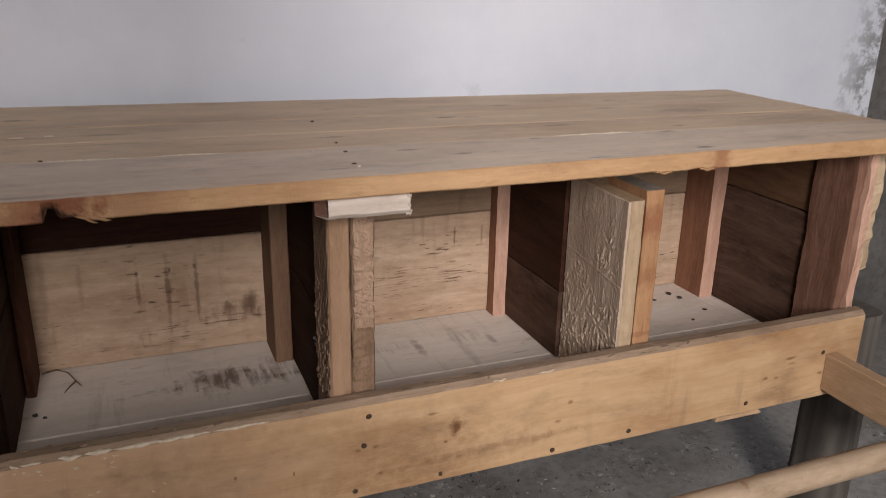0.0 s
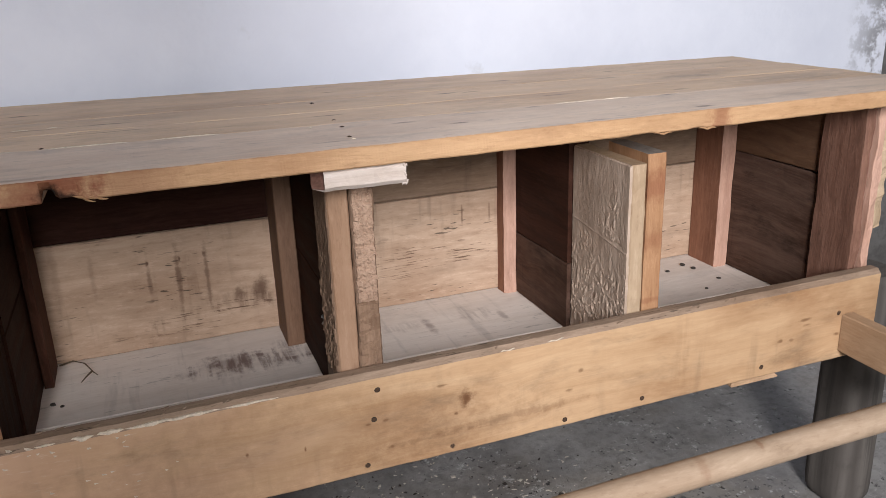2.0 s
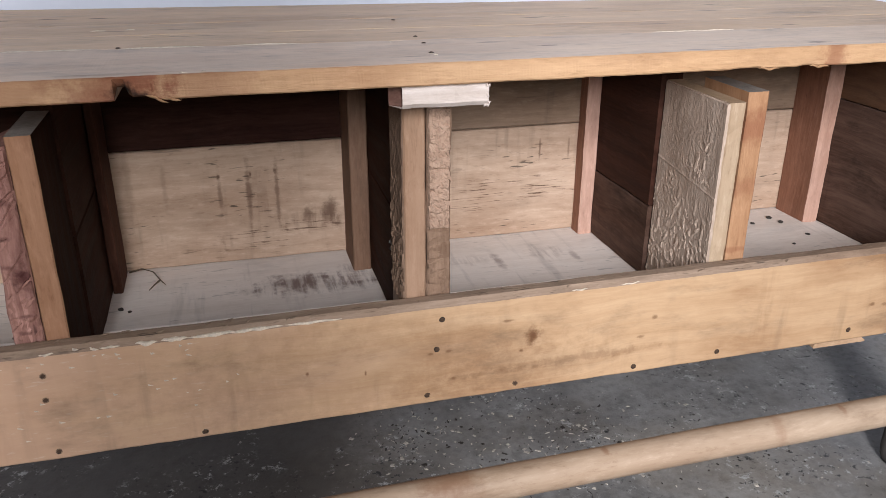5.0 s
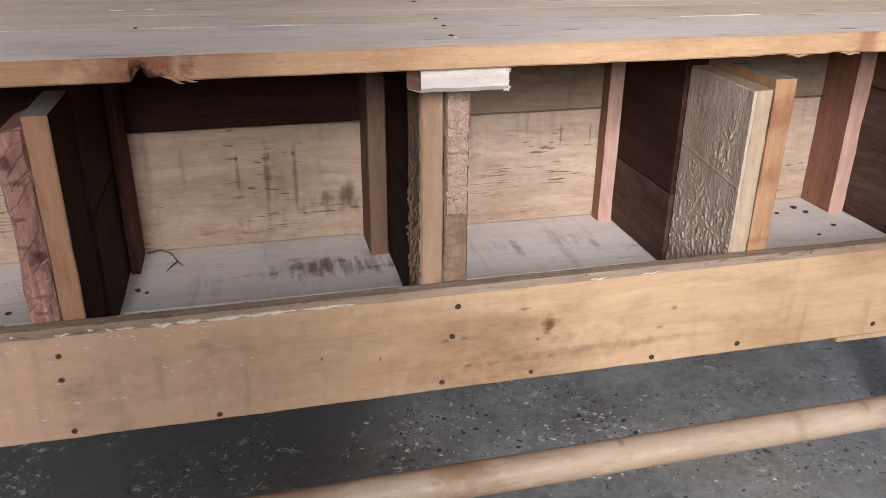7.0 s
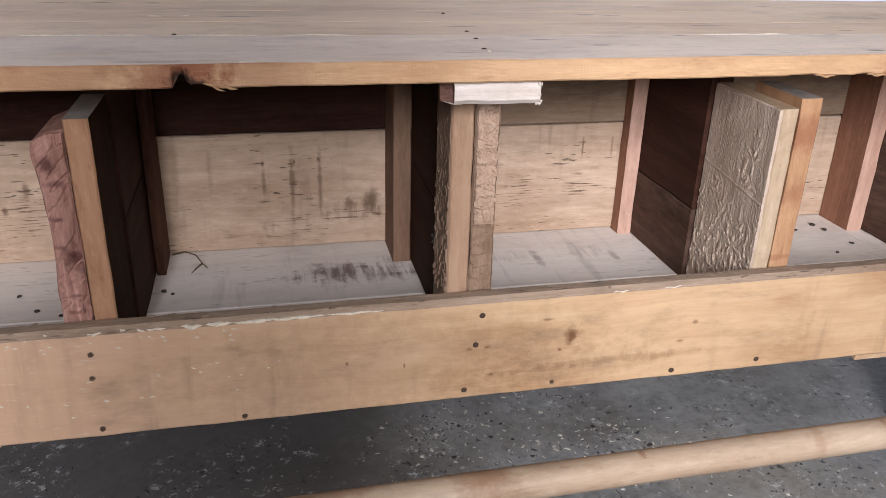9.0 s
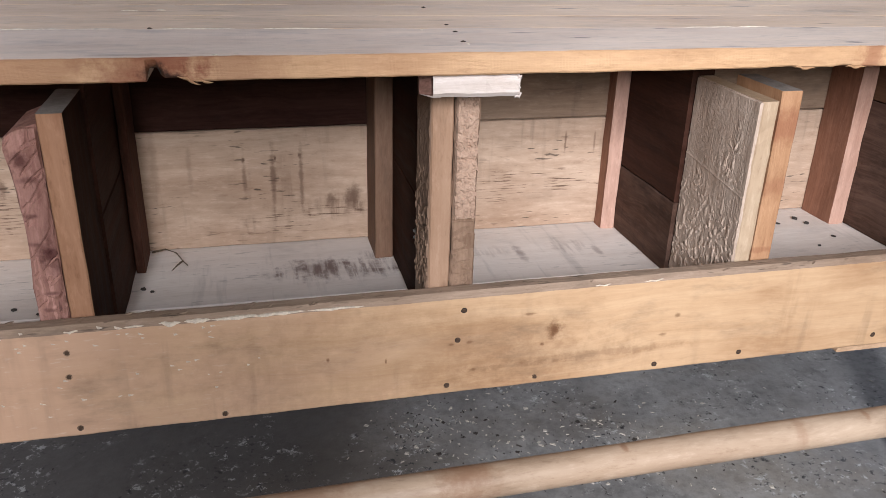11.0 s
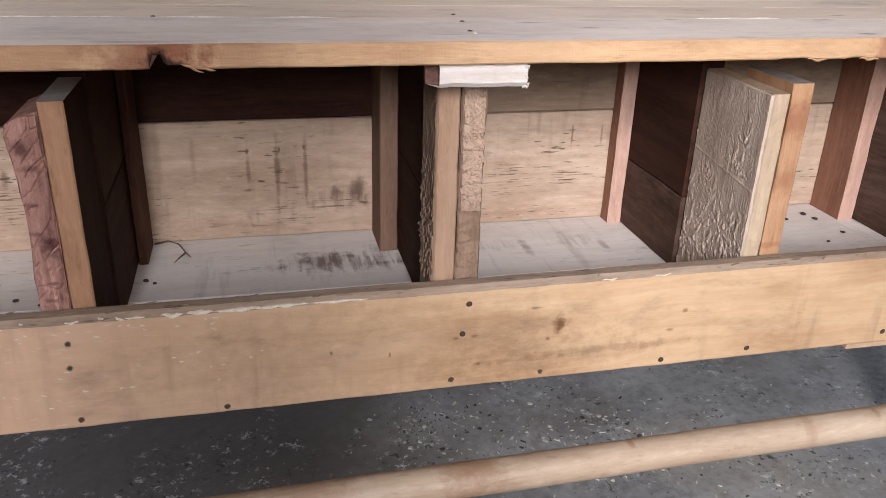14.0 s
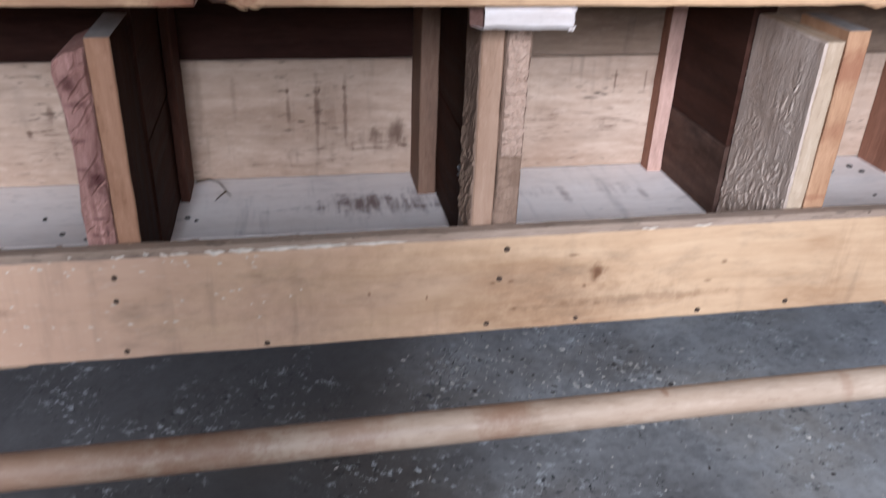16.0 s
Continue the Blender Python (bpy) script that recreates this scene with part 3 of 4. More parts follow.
board("floor_board", NEST_REAR, (1.53, 0.190, 0.018), (-0.03, 0.2745, ZF - 0.0092), FLAT, nest, "whitish floor board with dark smudges", wear=0.0006)


def upright(name, mat, x0, x1, y0, y1, z0, z1, label="", wear=0.0012, end=None, tilt=(0, 0, 0), edge=None, step=0.012):
    """A standing board with its broad face to the side and its edge to the front."""
    return board(name, mat, (z1 - z0, y1 - y0, x1 - x0), ((x0 + x1) / 2, (y0 + y1) / 2, (z0 + z1) / 2), UP, nest, label, wear, end, step, tilt=tilt, edge=edge)


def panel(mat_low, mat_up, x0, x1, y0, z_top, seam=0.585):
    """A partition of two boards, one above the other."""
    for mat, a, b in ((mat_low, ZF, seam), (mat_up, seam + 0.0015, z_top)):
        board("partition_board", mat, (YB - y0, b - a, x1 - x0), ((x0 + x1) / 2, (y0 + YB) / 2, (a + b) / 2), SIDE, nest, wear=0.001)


# partition one
knotted = upright("upright", KNOTTY, -0.4245, -0.3965, 0.026, 0.115, ZF, 0.713, "pinkish weathered upright with a dark knot", wear=0.0035)
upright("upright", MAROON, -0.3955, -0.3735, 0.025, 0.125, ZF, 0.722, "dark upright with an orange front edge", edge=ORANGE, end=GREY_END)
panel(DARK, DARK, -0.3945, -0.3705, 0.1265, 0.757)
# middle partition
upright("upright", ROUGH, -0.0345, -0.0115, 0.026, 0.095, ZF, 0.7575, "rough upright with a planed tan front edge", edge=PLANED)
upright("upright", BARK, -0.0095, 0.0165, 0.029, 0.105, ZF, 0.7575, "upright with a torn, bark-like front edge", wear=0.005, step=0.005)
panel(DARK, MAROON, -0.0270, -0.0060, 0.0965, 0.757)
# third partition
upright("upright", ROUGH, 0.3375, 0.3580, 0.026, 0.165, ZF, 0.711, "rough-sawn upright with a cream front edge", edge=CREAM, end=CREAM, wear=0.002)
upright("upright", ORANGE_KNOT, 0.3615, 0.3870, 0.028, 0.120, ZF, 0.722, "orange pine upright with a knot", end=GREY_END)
panel(GREYBROWN, DARK, 0.3300, 0.3600, 0.1665, 0.757, 0.541)
# far end
upright("upright", RUSSET, 0.7050, 0.7200, 0.030, 0.105, ZF, 0.7575, "reddish split end upright", wear=0.003)
upright("upright", PINK, 0.7215, 0.7345, 0.024, 0.100, 0.50, 0.7575, "pinkish split end upright", wear=0.004)
upright("upright", CREAM, 0.7360, 0.7530, 0.030, 0.090, 0.575, 0.7575, "pale splintered offcut", wear=0.006, step=0.006)
panel(GREYBROWN, UMBER, 0.7100, 0.7290, 0.1065, 0.757, 0.640)
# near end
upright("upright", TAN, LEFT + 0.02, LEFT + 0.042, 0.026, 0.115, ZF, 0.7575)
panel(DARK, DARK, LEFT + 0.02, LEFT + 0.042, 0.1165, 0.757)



def relief(name, mat, length, width, at, way, height, label="", cell=0.0014):
    """A thin torn layer on a board's face; height gives its thickness over the face."""
    nx, ny = max(4, int(length / cell)), max(4, int(width / cell))
    verts, faces = [], []
    for i in range(nx + 1):
        for j in range(ny + 1):
            x, y = length * (i / nx - 0.5), width * (j / ny - 0.5)
            rim = i in (0, nx) or j in (0, ny)
            verts.append((x, y, -0.0005 if rim else max(0.0002, height(x, y))))
    for i in range(nx):
        for j in range(ny):
            k = i * (ny + 1) + j
            faces.append((k, k + ny + 1, k + ny + 2, k + 1))
    me = bpy.data.meshes.new(name)
    me.from_pydata(verts, [], faces)
    me.materials.append(mat)
    ob = new(name, me)
    ob.matrix_world = pose(*at) @ pose(0, 0, 0, *way)
    ob.parent, ob.matrix_parent_inverse = nest, nest.matrix_world.inverted()
    return tagged(ob, label) if label else ob


def ramp(v, a, b):
    u = min(1.0, max(0.0, (v - a) / (b - a)))
    return u * u * (3 - 2 * u)


def n3(x, y, z=0.0):
    return noise.noise(Vector((x, y, z)))


def torn_sawn(x, y):
    """Coarse torn flakes at the foot, a torn patch near the front edge above, smooth elsewhere."""
    edge = n3(x * 30, y * 30, 4.0)
    much = 0.15 + 0.9 * ramp(edge * 0.06 - x, -0.05, 0.07) + 0.7 * ramp(0.5 * edge - abs(y + 0.035) / 0.03 - abs(x - 0.055) / 0.06, -1.1, -0.3)
    flake = ramp(n3(x * 110 + 3 * edge, y * 150, 1.0) + 0.4 * n3(x * 300, y * 380, 2.0), 0.16, 0.34)
    dent = ramp(n3(x * 75, y * 120 + 3 * edge, 7.0), 0.1, 0.35)
    mark = 0.0006 * math.exp(-((x - 0.03 - 0.12 * y) / 0.0011) ** 2)
    return 0.0024 + much * (0.0010 * flake - 0.0006 * dent) + 0.0003 * n3(x * 400, y * 500) * (0.4 + much) + mark


def torn_strip(x, y):
    lump = n3(x * 160, y * 140, 3.0)
    return 0.0032 + 0.0022 * ramp(lump + 0.5 * n3(x * 420, y * 380), -0.2, 0.35) - 0.002 * ramp(n3(x * 120, y * 30, 9.0), 0.22, 0.4) + 0.0009 * n3(x * 600, y * 600)


def cracked(x, y):
    return 0.0016 + 0.0008 * n3(x * 130, y * 60) - 0.0016 * ramp(n3(x * 130 + y * 60, y * 40, 2.0), 0.2, 0.36) + 0.0005 * n3(x * 420, y * 300)


def torn_side(x, y):
    much = 0.35 + 0.65 * ramp(0.5 * n3(x * 30, y * 30) - x / 0.12, -0.3, 0.5)
    return 0.0012 + much * (0.0014 * ramp(n3(x * 130 + y * 90, y * 240, 5.0), 0.05, 0.3) + 0.0005 * n3(x * 420, y * 420))


def knotty(x, y):
    swirl = math.sin(260 * (y + 0.5 * x) + 6 * n3(x * 26, y * 40, 1.0))
    knob = 0.004 * math.exp(-((x - 0.118) / 0.016) ** 2)
    crack = ramp(n3(x * 150 + y * 130, y * 60, 8.0), 0.24, 0.36) + ramp(swirl, 0.80, 0.98)
    return 0.0026 + knob + 0.0006 * swirl - 0.0017 * min(1.0, crack) + 0.0005 * n3(x * 300, y * 400) - 0.0015 * (y / 0.014) ** 4


relief("torn_layer", ROUGH, 0.270, 0.1375, (0.3377, 0.0955, 0.5755), UP, torn_sawn, "rough torn face of the sawn upright")
relief("torn_layer", TORN, 0.138, 0.0235, (0.0033, 0.0288, 0.664), UPFRONT, torn_strip, "pale torn layer of wood on the upright", 0.0012)
relief("torn_layer", BARK, 0.150, 0.0250, (0.0035, 0.0292, 0.5175), UPFRONT, cracked, "cracked brown edge of the upright", 0.0012)
relief("torn_layer", BARK, 0.245, 0.0640, (-0.0342, 0.0595, 0.6250), UP, torn_side, "torn side of the upright")
knotted_face = relief("torn_layer", KNOTTY, 0.270, 0.0276, (-0.4105, 0.0262, 0.5760), UPFRONT, knotty, "pinkish knotted edge with dark cracks", 0.0011)


# the knotted upright swells at its head, is hollow below, and has lost its upper corner
for ob in (knotted, knotted_face):
    back = ob.matrix_world.inverted()
    for v in ob.data.vertices:
        w = ob.matrix_world @ v.co
        k = min(1.0, max(0.0, (-0.398 - w.x) / 0.026))
        w.x += k * (0.003 * math.exp(-((w.z - 0.61) / 0.05) ** 2) - 0.003 * math.exp(-((w.z - 0.692) / 0.022) ** 2))
        if w.z > 0.69:
            w.z -= 0.012 * k ** 3 * (w.z - 0.69) / 0.023
        v.co = back @ w

# corner battens
for mat, x0, x1, y0, z0, z1, e in ((REDBROWN, -0.3695, -0.3580, 0.287, ZF, 0.755, None), (BROWN, -0.0520, -0.0275, 0.282, ZF, 0.7575, None),
                                   (RED, 0.3080, 0.3298, 0.330, ZF, 0.7575, PINK), (RED, 0.6830, 0.7095, 0.285, ZF, 0.7575, PINK)):
    upright("corner_batten", mat, x0, x1, y0, YB - 0.0005, z0, z1, "reddish corner batten with a pinkish front edge" if e else "brown corner batten", edge=e)

# cleat under the top
chip_places = []
board("cleat", WHITE, (0.092, 0.0225, 0.026), (-0.0075, -0.0115, 0.7482), FRONT, nest, "whitish offcut cleat with reddish end grain", wear=0.003, end=ENDGRAIN, step=0.008, chamfer=0.0045, mitre=0.017)
for x, z, a, le in ((0.0375, 0.7555, 25, 0.006), (0.0375, 0.738, -35, 0.009), (0.0368, 0.747, 80, 0.008)):
    relief_at = pose(x, -0.0235, z, 90, a, 0)
    chip_places.append((relief_at, le))
# bearers under the floor boards
for x in (-0.535, 0.535):
    board("bearer", TAN, (0.34, 0.075, 0.008), (x, 0.176, 0.3915), (0, 0, 90), nest, "thin splintered bearer strip", wear=0.005, step=0.008)
    board("bearer", TAN, (0.30, 0.03, 0.026), (x, 0.182, 0.4085), (0, 0, 90), nest, wear=0.001)

# legs


def post_bm(height, top, foot, seed):
    """A square post with worn round corners, a little stouter at its foot, whose lower rim is rounded off."""
    bm = bmesh.new()
    rings, n = [], 32
    levels = [(0.0, 0.80), (0.004, 0.90), (0.012, 0.97), (0.026, 1.0)] + [(0.026 + (height - 0.026) * k / 24, 1.0) for k in range(1, 25)]
    for z, k in levels:
        r = k * (foot + (top - foot) * z / height)
        ring = []
        for j in range(n):
            a = 2 * math.pi * (j + 0.5) / n
            c, q = math.cos(a), math.sin(a)
            u = (abs(c) ** 3.6 + abs(q) ** 3.6) ** (-1 / 3.6)
            u *= 1 + 0.02 * noise.noise(Vector((c * 2 + seed, q * 2, z * 9))) + 0.012 * noise.noise(Vector((c * 9, q * 9 + seed, z * 3)))
            ring.append(bm.verts.new((r * u * c, r * u * q, z)))
        rings.append(ring)
    for a, b in zip(rings, rings[1:]):
        for j in range(n):
            bm.faces.new((a[j], a[(j + 1) % n], b[(j + 1) % n], b[j])).smooth = True
    bm.faces.new(rings[0][::-1]).material_index = 1
    bm.faces.new(rings[-1]).material_index = 1
    bmesh.ops.recalc_face_normals(bm, faces=bm.faces[:])
    return bm


for x in (0.780, -0.80):
    link("leg", post_bm(0.497 - G, 0.037, 0.042, x), [POST, POST_END], nest, pose(x, 0.062, G), "grey weathered leg post with rounded corners")
# arms and perch
for x in (0.683, -0.80):
    board("perch_arm", TAN, (0.21, 0.056, 0.021), (x, -0.1055, 0.4385), SIDE, nest, "tan pine arm that carries the perch", wear=0.001)


def pole_bm(length, r, seed):
    bm = bmesh.new()
    rings = []
    n, k = 70, 16
    for i in range(n + 1):
        x = -length / 2 + length * i / n
        ring = []
        for j in range(k):
            a = 2 * math.pi * j / k
            rr = r * (1 + 0.035 * noise.noise(Vector((x * 5 + seed, math.cos(a), math.sin(a)))) + 0.02 * noise.noise(Vector((x * 24, seed, a))))
            ring.append(bm.verts.new((x, rr * math.cos(a) + 0.002 * math.sin(x * 3.1), rr * math.sin(a))))
        rings.append(ring)
    for a, b in zip(rings, rings[1:]):
        for j in range(k):
            bm.faces.new((a[j], b[j], b[(j + 1) % k], a[(j + 1) % k])).smooth = True
    bm.faces.new(rings[0])
    bm.faces.new(rings[-1][::-1])
    bmesh.ops.recalc_face_normals(bm, faces=bm.faces[:])
    return bm


link("perch", pole_bm(1.62, 0.0162, 2.0), PERCH, nest, pose(-0.06, -0.165, 0.4080, 0, -0.55, 0), "smooth pale wooden perch pole")

# ---------- nails, splinters and torn fibres on the box ----------


HOLE = simple("dark_nail_rim", (0.022, 0.013, 0.009), 0.9)


def nail_bm(r):
    """A nail head with the dark crushed rim round it."""
    bm = bmesh.new()
    rings = []
    for rr, h in ((r * 1.25, 0.0), (r * 1.12, 0.0006), (r * 0.95, 0.0002), (r * 0.8, 0.0009), (r * 0.35, 0.0012)):
        rings.append([bm.verts.new((rr * (1 + 0.10 * noise.noise(Vector((a, rr * 900, 0)))) * math.cos(a), rr * math.sin(a), h)) for a in [2 * math.pi * k / 12 for k in range(12)]])
    for q, (a, b) in enumerate(zip(rings, rings[1:])):
        for k in range(12):
            bm.faces.new((a[k], a[(k + 1) % 12], b[(k + 1) % 12], b[k])).material_index = 1 if q < 2 else 0
    bm.faces.new(rings[-1])
    bm.faces.new(rings[0][::-1])
    bmesh.ops.recalc_face_normals(bm, faces=bm.faces[:])
    return bm


first_nail = []


def nail(x, y, z, rx, r=1.0):
    """A nail head, facing up or to the front."""
    m = pose(x, y, z, rx, 0, 0) @ pose(0, 0, 0, 0, 0, (x * 9770) % 360) @ Matrix.Diagonal((r, r * 0.93, 1, 1))
    if not first_nail:
        first_nail.append(link("nail", nail_bm(0.0029), [NAIL, HOLE], nest, m).data)
        return
    ob = new("nail", first_nail[0])
    ob.matrix_world = m
    ob.parent, ob.matrix_parent_inverse = nest, nest.matrix_world.inverted()


for x, z in ((-0.399, 0.492), (-0.401, 0.465), (-0.399, 0.404), (-0.257, 0.402), (-0.017, 0.407), (0.087, 0.406), (0.237, 0.405), (0.349, 0.409), (0.539, 0.413), (0.0, 0.500), (-0.006, 0.464), (0.666, 0.470), (-0.60, 0.404)):
    nail(x, 0.0002, z, 90)
for x, y in ((-0.005, 0.026), (0.002, 0.085), (0.005, 0.136), (0.010, 0.279), (-0.301, 0.128)):
    nail(x, y, 0.7799 if y < 0.1 else 0.7793, 0, 0.8)


def sliver_bm(length, width, thick, seed):
    """A long thin splinter, pointed at both ends, along x."""
    bm = bmesh.new()
    n, rings = 7, []
    for i in range(n + 1):
        u = i / n
        w = max(0.04, math.sin(math.pi * u) ** 0.6) * (1 + 0.5 * noise.noise(Vector((u * 6, seed, 0))))
        off = width * 0.7 * noise.noise(Vector((u * 3, seed, 5)))
        rings.append([bm.verts.new((length * (u - 0.5), off + s * width / 2 * w, h * thick * w)) for s, h in ((-1, 0), (1, 0), (0.3, 1), (-0.4, 0.8))])
    for a, b in zip(rings, rings[1:]):
        for k in range(4):
            bm.faces.new((a[k], b[k], b[(k + 1) % 4], a[(k + 1) % 4]))
    bm.faces.new(rings[0])
    bm.faces.new(rings[-1][::-1])
    bmesh.ops.recalc_face_normals(bm, faces=bm.faces[:])
    return bm


# along the worn upper arris of the front board
for x0, x1, w in ((-0.345, -0.325, 0.0022), (-0.312, -0.290, 0.003), (-0.288, -0.262, 0.0035), (-0.262, -0.215, 0.003), (-0.225, -0.165, 0.0028), (-0.170, -0.105, 0.0022), (-0.40, -0.385, 0.002), (0.15, 0.17, 0.0015), (0.21, 0.235, 0.0015)):
    link("splinter", sliver_bm(x1 - x0, w * 1.4, 0.0016, x0 * 31), SPLINTER, nest, pose((x0 + x1) / 2, 0.0012, 0.5155 + 0.0035 * (x0 + x1) / 2, 50, -0.2, 0))
# raised fibres along the joints of the top
for x0, x1, w in ((-0.56, -0.45, 0.004), (-0.45, -0.40, 0.0035), (-0.41, -0.375, 0.007), (-0.385, -0.31, 0.0045), (-0.305, -0.21, 0.003), (-0.20, -0.12, 0.0018), (0.27, 0.34, 0.0024), (0.335, 0.38, 0.0018)):
    link("splinter", sliver_bm(x1 - x0, w, 0.0014, x0 * 17), SPLINTER, nest, pose((x0 + x1) / 2, 0.1118 - 0.0338 * (x0 + x1) / 2, 0.7794, 0, 0, -1.936))
for x, y, le in ((-0.334, 0.260, 0.02), (-0.30, 0.262, 0.012), (-0.218, -0.022, 0.006), (-0.235, -0.024, 0.008), (-0.004, 0.012, 0.005), (-0.03, 0.10, 0.006)):
    link("splinter", sliver_bm(le, 0.0014, 0.0012, x * 17), SPLINTER, nest, pose(x, y, 0.7799 if y < 0.1 else 0.7792, 0, 0, -2))
for m, le in chip_places:
    link("splinter", sliver_bm(le, 0.0035, 0.0018, le * 900), WHITE, nest, m)
# torn flap under the front edge
for x0, x1, z, a in ((-0.268, -0.248, 0.7605, 22), (-0.255, -0.238, 0.7595, 8), (0.325, 0.35, 0.7592, 2), (0.385, 0.41, 0.7590, 3)):
    link("splinter", sliver_bm(x1 - x0, 0.0024, 0.0015, x0 * 9), EDGE, nest, pose((x0 + x1) / 2, -0.0295, z, 90, a, 0))


def tufts(name, count, place, mat, seed, size=(0.003, 0.008)):
    """Many small torn wood fibres standing off a face, as one part."""
    rng = random.Random(seed)
    verts, faces = [], []
    for _ in range(count):
        o, out, along = place(rng)
        le, wi, hi = rng.uniform(*size), rng.uniform(0.0008, 0.0018), rng.uniform(0.0006, 0.0022)
        side = out.cross(along).normalized()
        along = (along + side * rng.uniform(-0.35, 0.35)).normalized()
        k = len(verts)
        verts += [o - side * wi - out * 0.0008, o + side * wi - out * 0.0008, o + along * le * 0.5 + side * wi * 0.8 + out * hi * 0.5, o + along * le * 0.5 - side * wi * 0.8 + out * hi * 0.5, o + along * le + out * hi, o + along * le * 0.6 - out * 0.0008]
        faces += [(k, k + 1, k + 2, k + 3), (k + 3, k + 2, k + 4), (k, k + 3, k + 4, k + 5), (k + 1, k + 5, k + 4, k + 2)]
    me = bpy.data.meshes.new(name)
    me.from_pydata(verts, [], faces)
    me.materials.append(mat)
    ob = new(name, me)
    ob.parent, ob.matrix_parent_inverse = nest, nest.matrix_world.inverted()
    return tagged(ob, kind="stuff")


def on_torn_strip(rng):
    return Vector((-0.0085 + 0.023 * rng.random(), 0.0250, 0.60 + 0.13 * rng.random())), Vector((0, -1, 0)), Vector((0.3, 0, -1)).normalized()


def on_fascia_arris(rng):
    x = -0.75 + 1.45 * rng.random()
    return Vector((x, 0.001 + 0.018 * rng.random(), 0.5210)), Vector((0, 0, 1)), Vector((1, 0, 0))


def on_left_front(rng):
    if rng.random() < 0.6:
        return Vector((-0.50 + 0.24 * rng.random(), 0.0002, 0.497 + 0.02 * rng.random())), Vector((0, -1, 0)), Vector((1, 0, 0.1)).normalized()
    return Vector((-0.52 + 0.3 * rng.random(), 0.0002, 0.42 + 0.05 * rng.random())), Vector((0, -1, 0)), Vector((1, 0, 0.1)).normalized()


tufts("torn_fibre_layer", 46, on_left_front, SPLINTER, 8, (0.004, 0.010))
tufts("torn_fibre_layer", 70, on_torn_strip, TORN, 4)
tufts("torn_fibre_layer", 60, on_fascia_arris, WORN, 5, (0.003, 0.012))

# ---------- small things in the compartments ----------


def tube_bm(points, r):
    """A thin bent stem through the points, tapering to its tip."""
    bm = bmesh.new()
    rings = []
    pts = [Vector(p) for p in points]
    for i, p in enumerate(pts):
        d = (pts[min(i + 1, len(pts) - 1)] - pts[max(i - 1, 0)]).normalized()
        u = d.orthogonal().normalized()
        v = d.cross(u)
        rr = r * (1 - 0.6 * i / (len(pts) - 1))
        rings.append([bm.verts.new(p + rr * (math.cos(a) * u + math.sin(a) * v)) for a in (0, 1.26, 2.51, 3.77, 5.03)])
    for a, b in zip(rings, rings[1:]):
        for k in range(5):
            bm.faces.new((a[k], b[k], b[(k + 1) % 5], a[(k + 1) % 5]))
    bm.faces.new(rings[0])
    bm.faces.new(rings[-1][::-1])
    bmesh.ops.recalc_face_normals(bm, faces=bm.faces[:])
    return bm


twig = new("twig")
twig.matrix_world = pose(-0.315, 0.305, ZF)
tagged(twig, "thin dry forked twig lying on the nest floor", "twig")
link("stem", tube_bm([(-0.040, 0.045, 0.002), (-0.022, 0.037, 0.009), (-0.006, 0.020, 0.010), (0.004, 0.002, 0.004), (0.010, -0.006, 0.0012)], 0.0014), TWIG, twig, twig.matrix_world.copy())
link("side_shoot", tube_bm([(0.003, 0.003, 0.0045), (-0.004, -0.008, 0.003), (-0.010, -0.020, 0.0014)], 0.0014), TWIG, twig, twig.matrix_world.copy())


def crumb_bm(r, seed):
    bm = bmesh.new()
    bmesh.ops.create_icosphere(bm, subdivisions=1, radius=r)
    for v in bm.verts:
        v.co *= 1 + 0.5 * noise.noise(v.co * 300 + Vector((seed, 0, 0)))
        v.co.z *= 0.45
    return bm


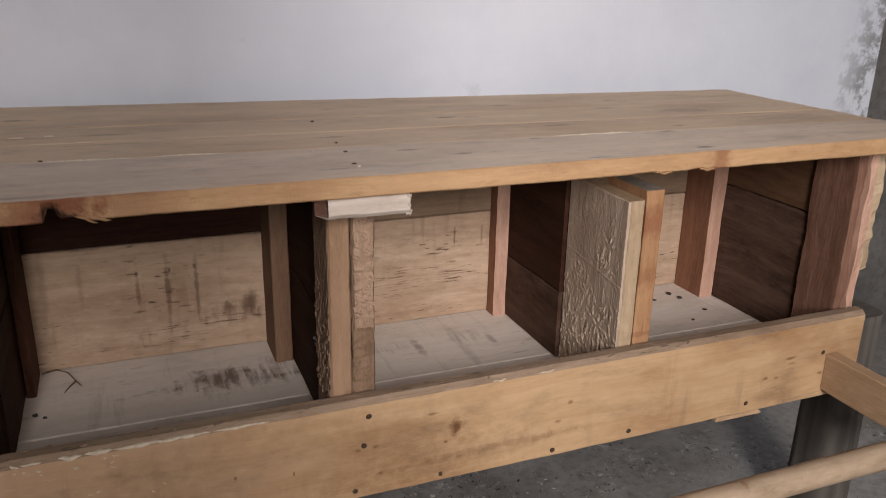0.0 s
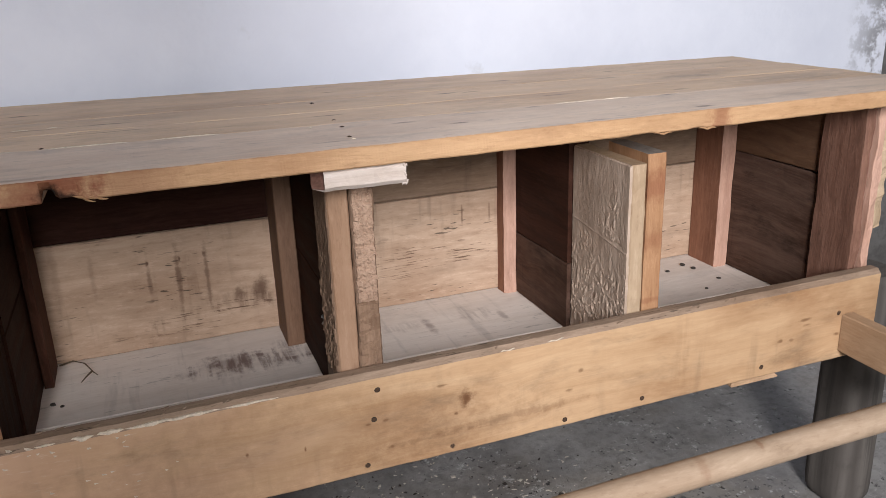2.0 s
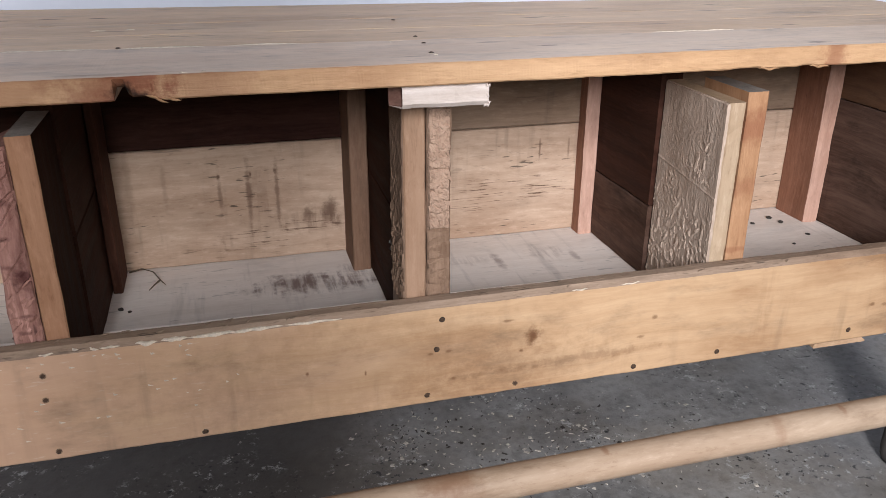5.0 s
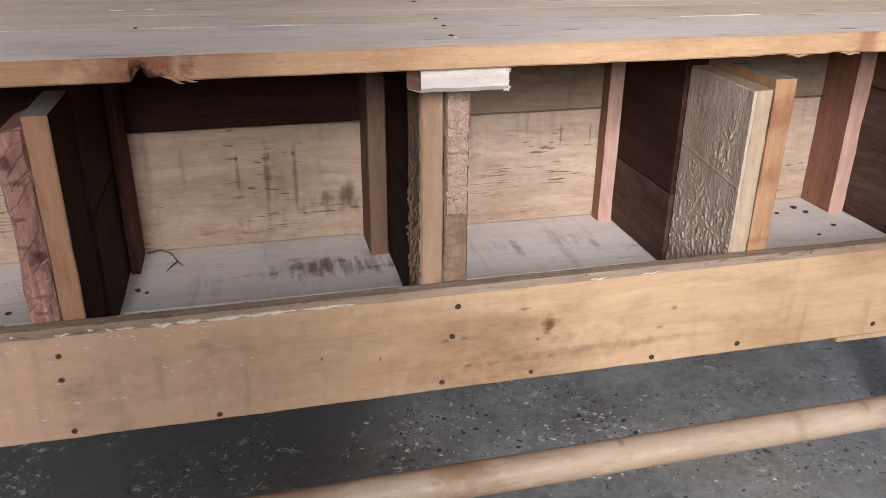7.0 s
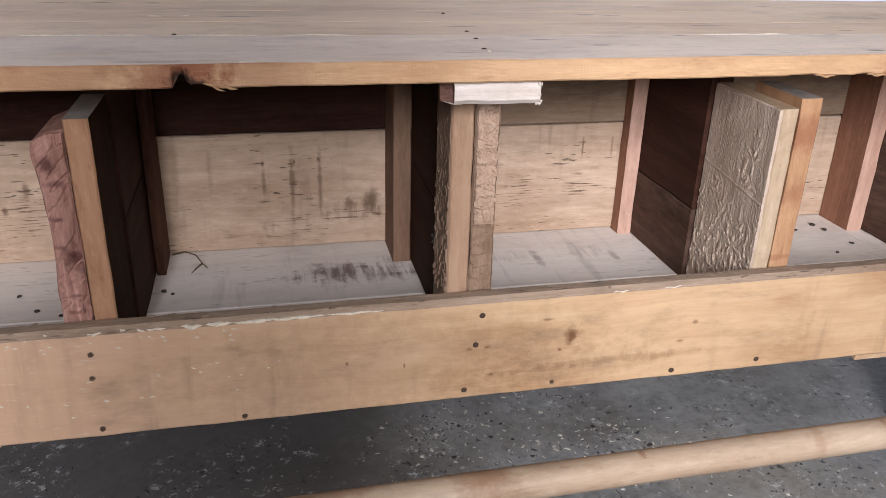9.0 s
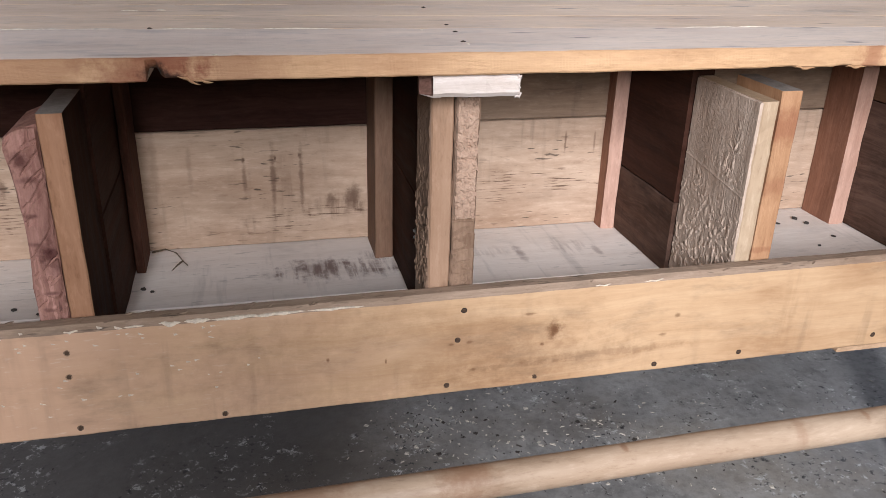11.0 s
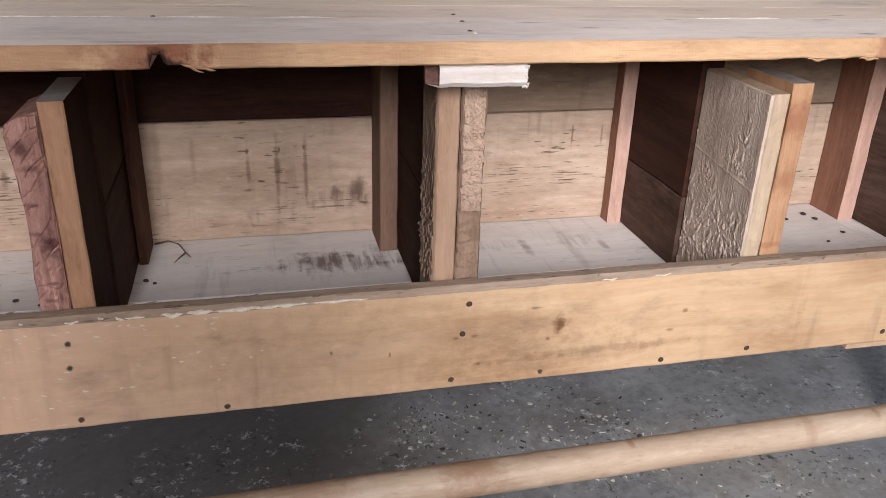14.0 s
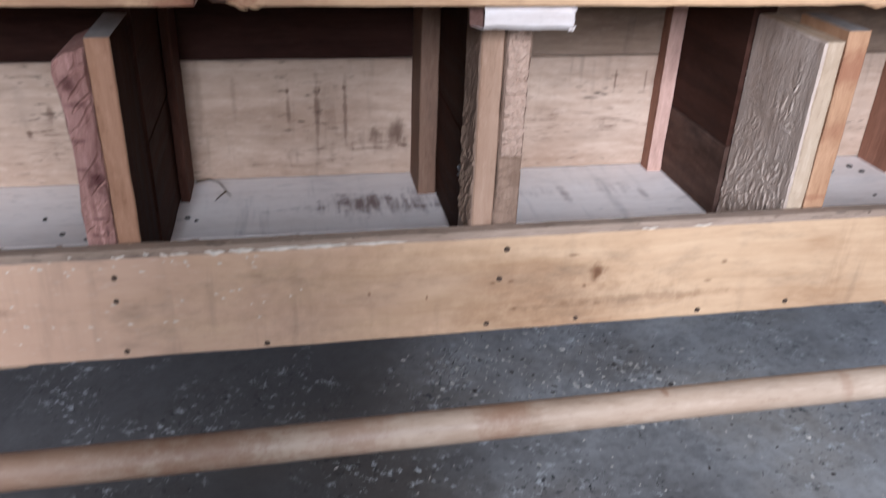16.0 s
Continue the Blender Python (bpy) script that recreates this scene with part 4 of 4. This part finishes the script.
for k, (x, y, r) in enumerate(((-0.356, 0.236, 0.004), (-0.345, 0.228, 0.003), (0.641, 0.316, 0.005), (0.648, 0.294, 0.005), (0.656, 0.238, 0.004), (0.60, 0.30, 0.004), (-0.50, 0.206, 0.004), (-0.47, 0.19, 0.003), (-0.53, 0.25, 0.004), (0.61, 0.21, 0.003))):
    tagged(link("dropping", crumb_bm(r, k * 3.7), DIRT, m=pose(x, y, ZF + r * 0.3, 0, 0, k * 50)), "small dark dried dropping on the nest floor", "dropping", "droppings in the nests")
tagged(link("down_scrap", sliver_bm(0.014, 0.006, 0.002, 3.0), DOWN, m=pose(-0.0272, 0.128, 0.539, 0, -60, 90)), "small white scrap of down stuck to a partition", "down")

# ---------- litter on the floor ----------
rng = random.Random(11)
for name, mat, count, label in (("wood_chips", CHIP, 420, "scattered pale wood chips and crumbs on the concrete"), ("grit", DIRT, 330, "scattered dark grit on the concrete")):
    verts, faces = [], []
    for _ in range(count):
        cx, cy, sp = rng.choice(((0.30, 0.27, 0.10), (0.12, 0.30, 0.09), (0.22, 0.22, 0.08), (0.44, 0.12, 0.16), (0.05, 0.33, 0.05), (0.55, 0.0, 0.3), (0.1, 0.3, 0.3)))
        x, y = rng.gauss(cx, sp), rng.gauss(cy, sp * 0.8)
        if y > WALL_Y - 0.03:
            continue
        a, le, wi, h = rng.uniform(0, 6.28), 0.0008 + 0.0055 * rng.random() ** 4, 0.0007 + 0.004 * rng.random() ** 4, rng.uniform(0.0006, 0.0018)
        c, q = math.cos(a), math.sin(a)
        k = len(verts)
        verts += [(x + c * u * le - q * v * wi, y + q * u * le + c * v * wi, G + w * h - 0.0003) for u, v, w in ((-1, -0.8, 0), (1, -1, 0), (0.8, 1, 0), (-0.9, 0.7, 0), (-0.6, -0.5, 1), (0.7, -0.6, 1), (0.5, 0.6, 1), (-0.5, 0.5, 1))]
        faces += [tuple(k + i for i in f) for f in ((4, 5, 6, 7), (0, 1, 5, 4), (1, 2, 6, 5), (2, 3, 7, 6), (3, 0, 4, 7))]
    me = bpy.data.meshes.new(name)
    me.from_pydata(verts, [], faces)
    me.materials.append(mat)
    tagged(new(name, me), label, "litter", kind="stuff")
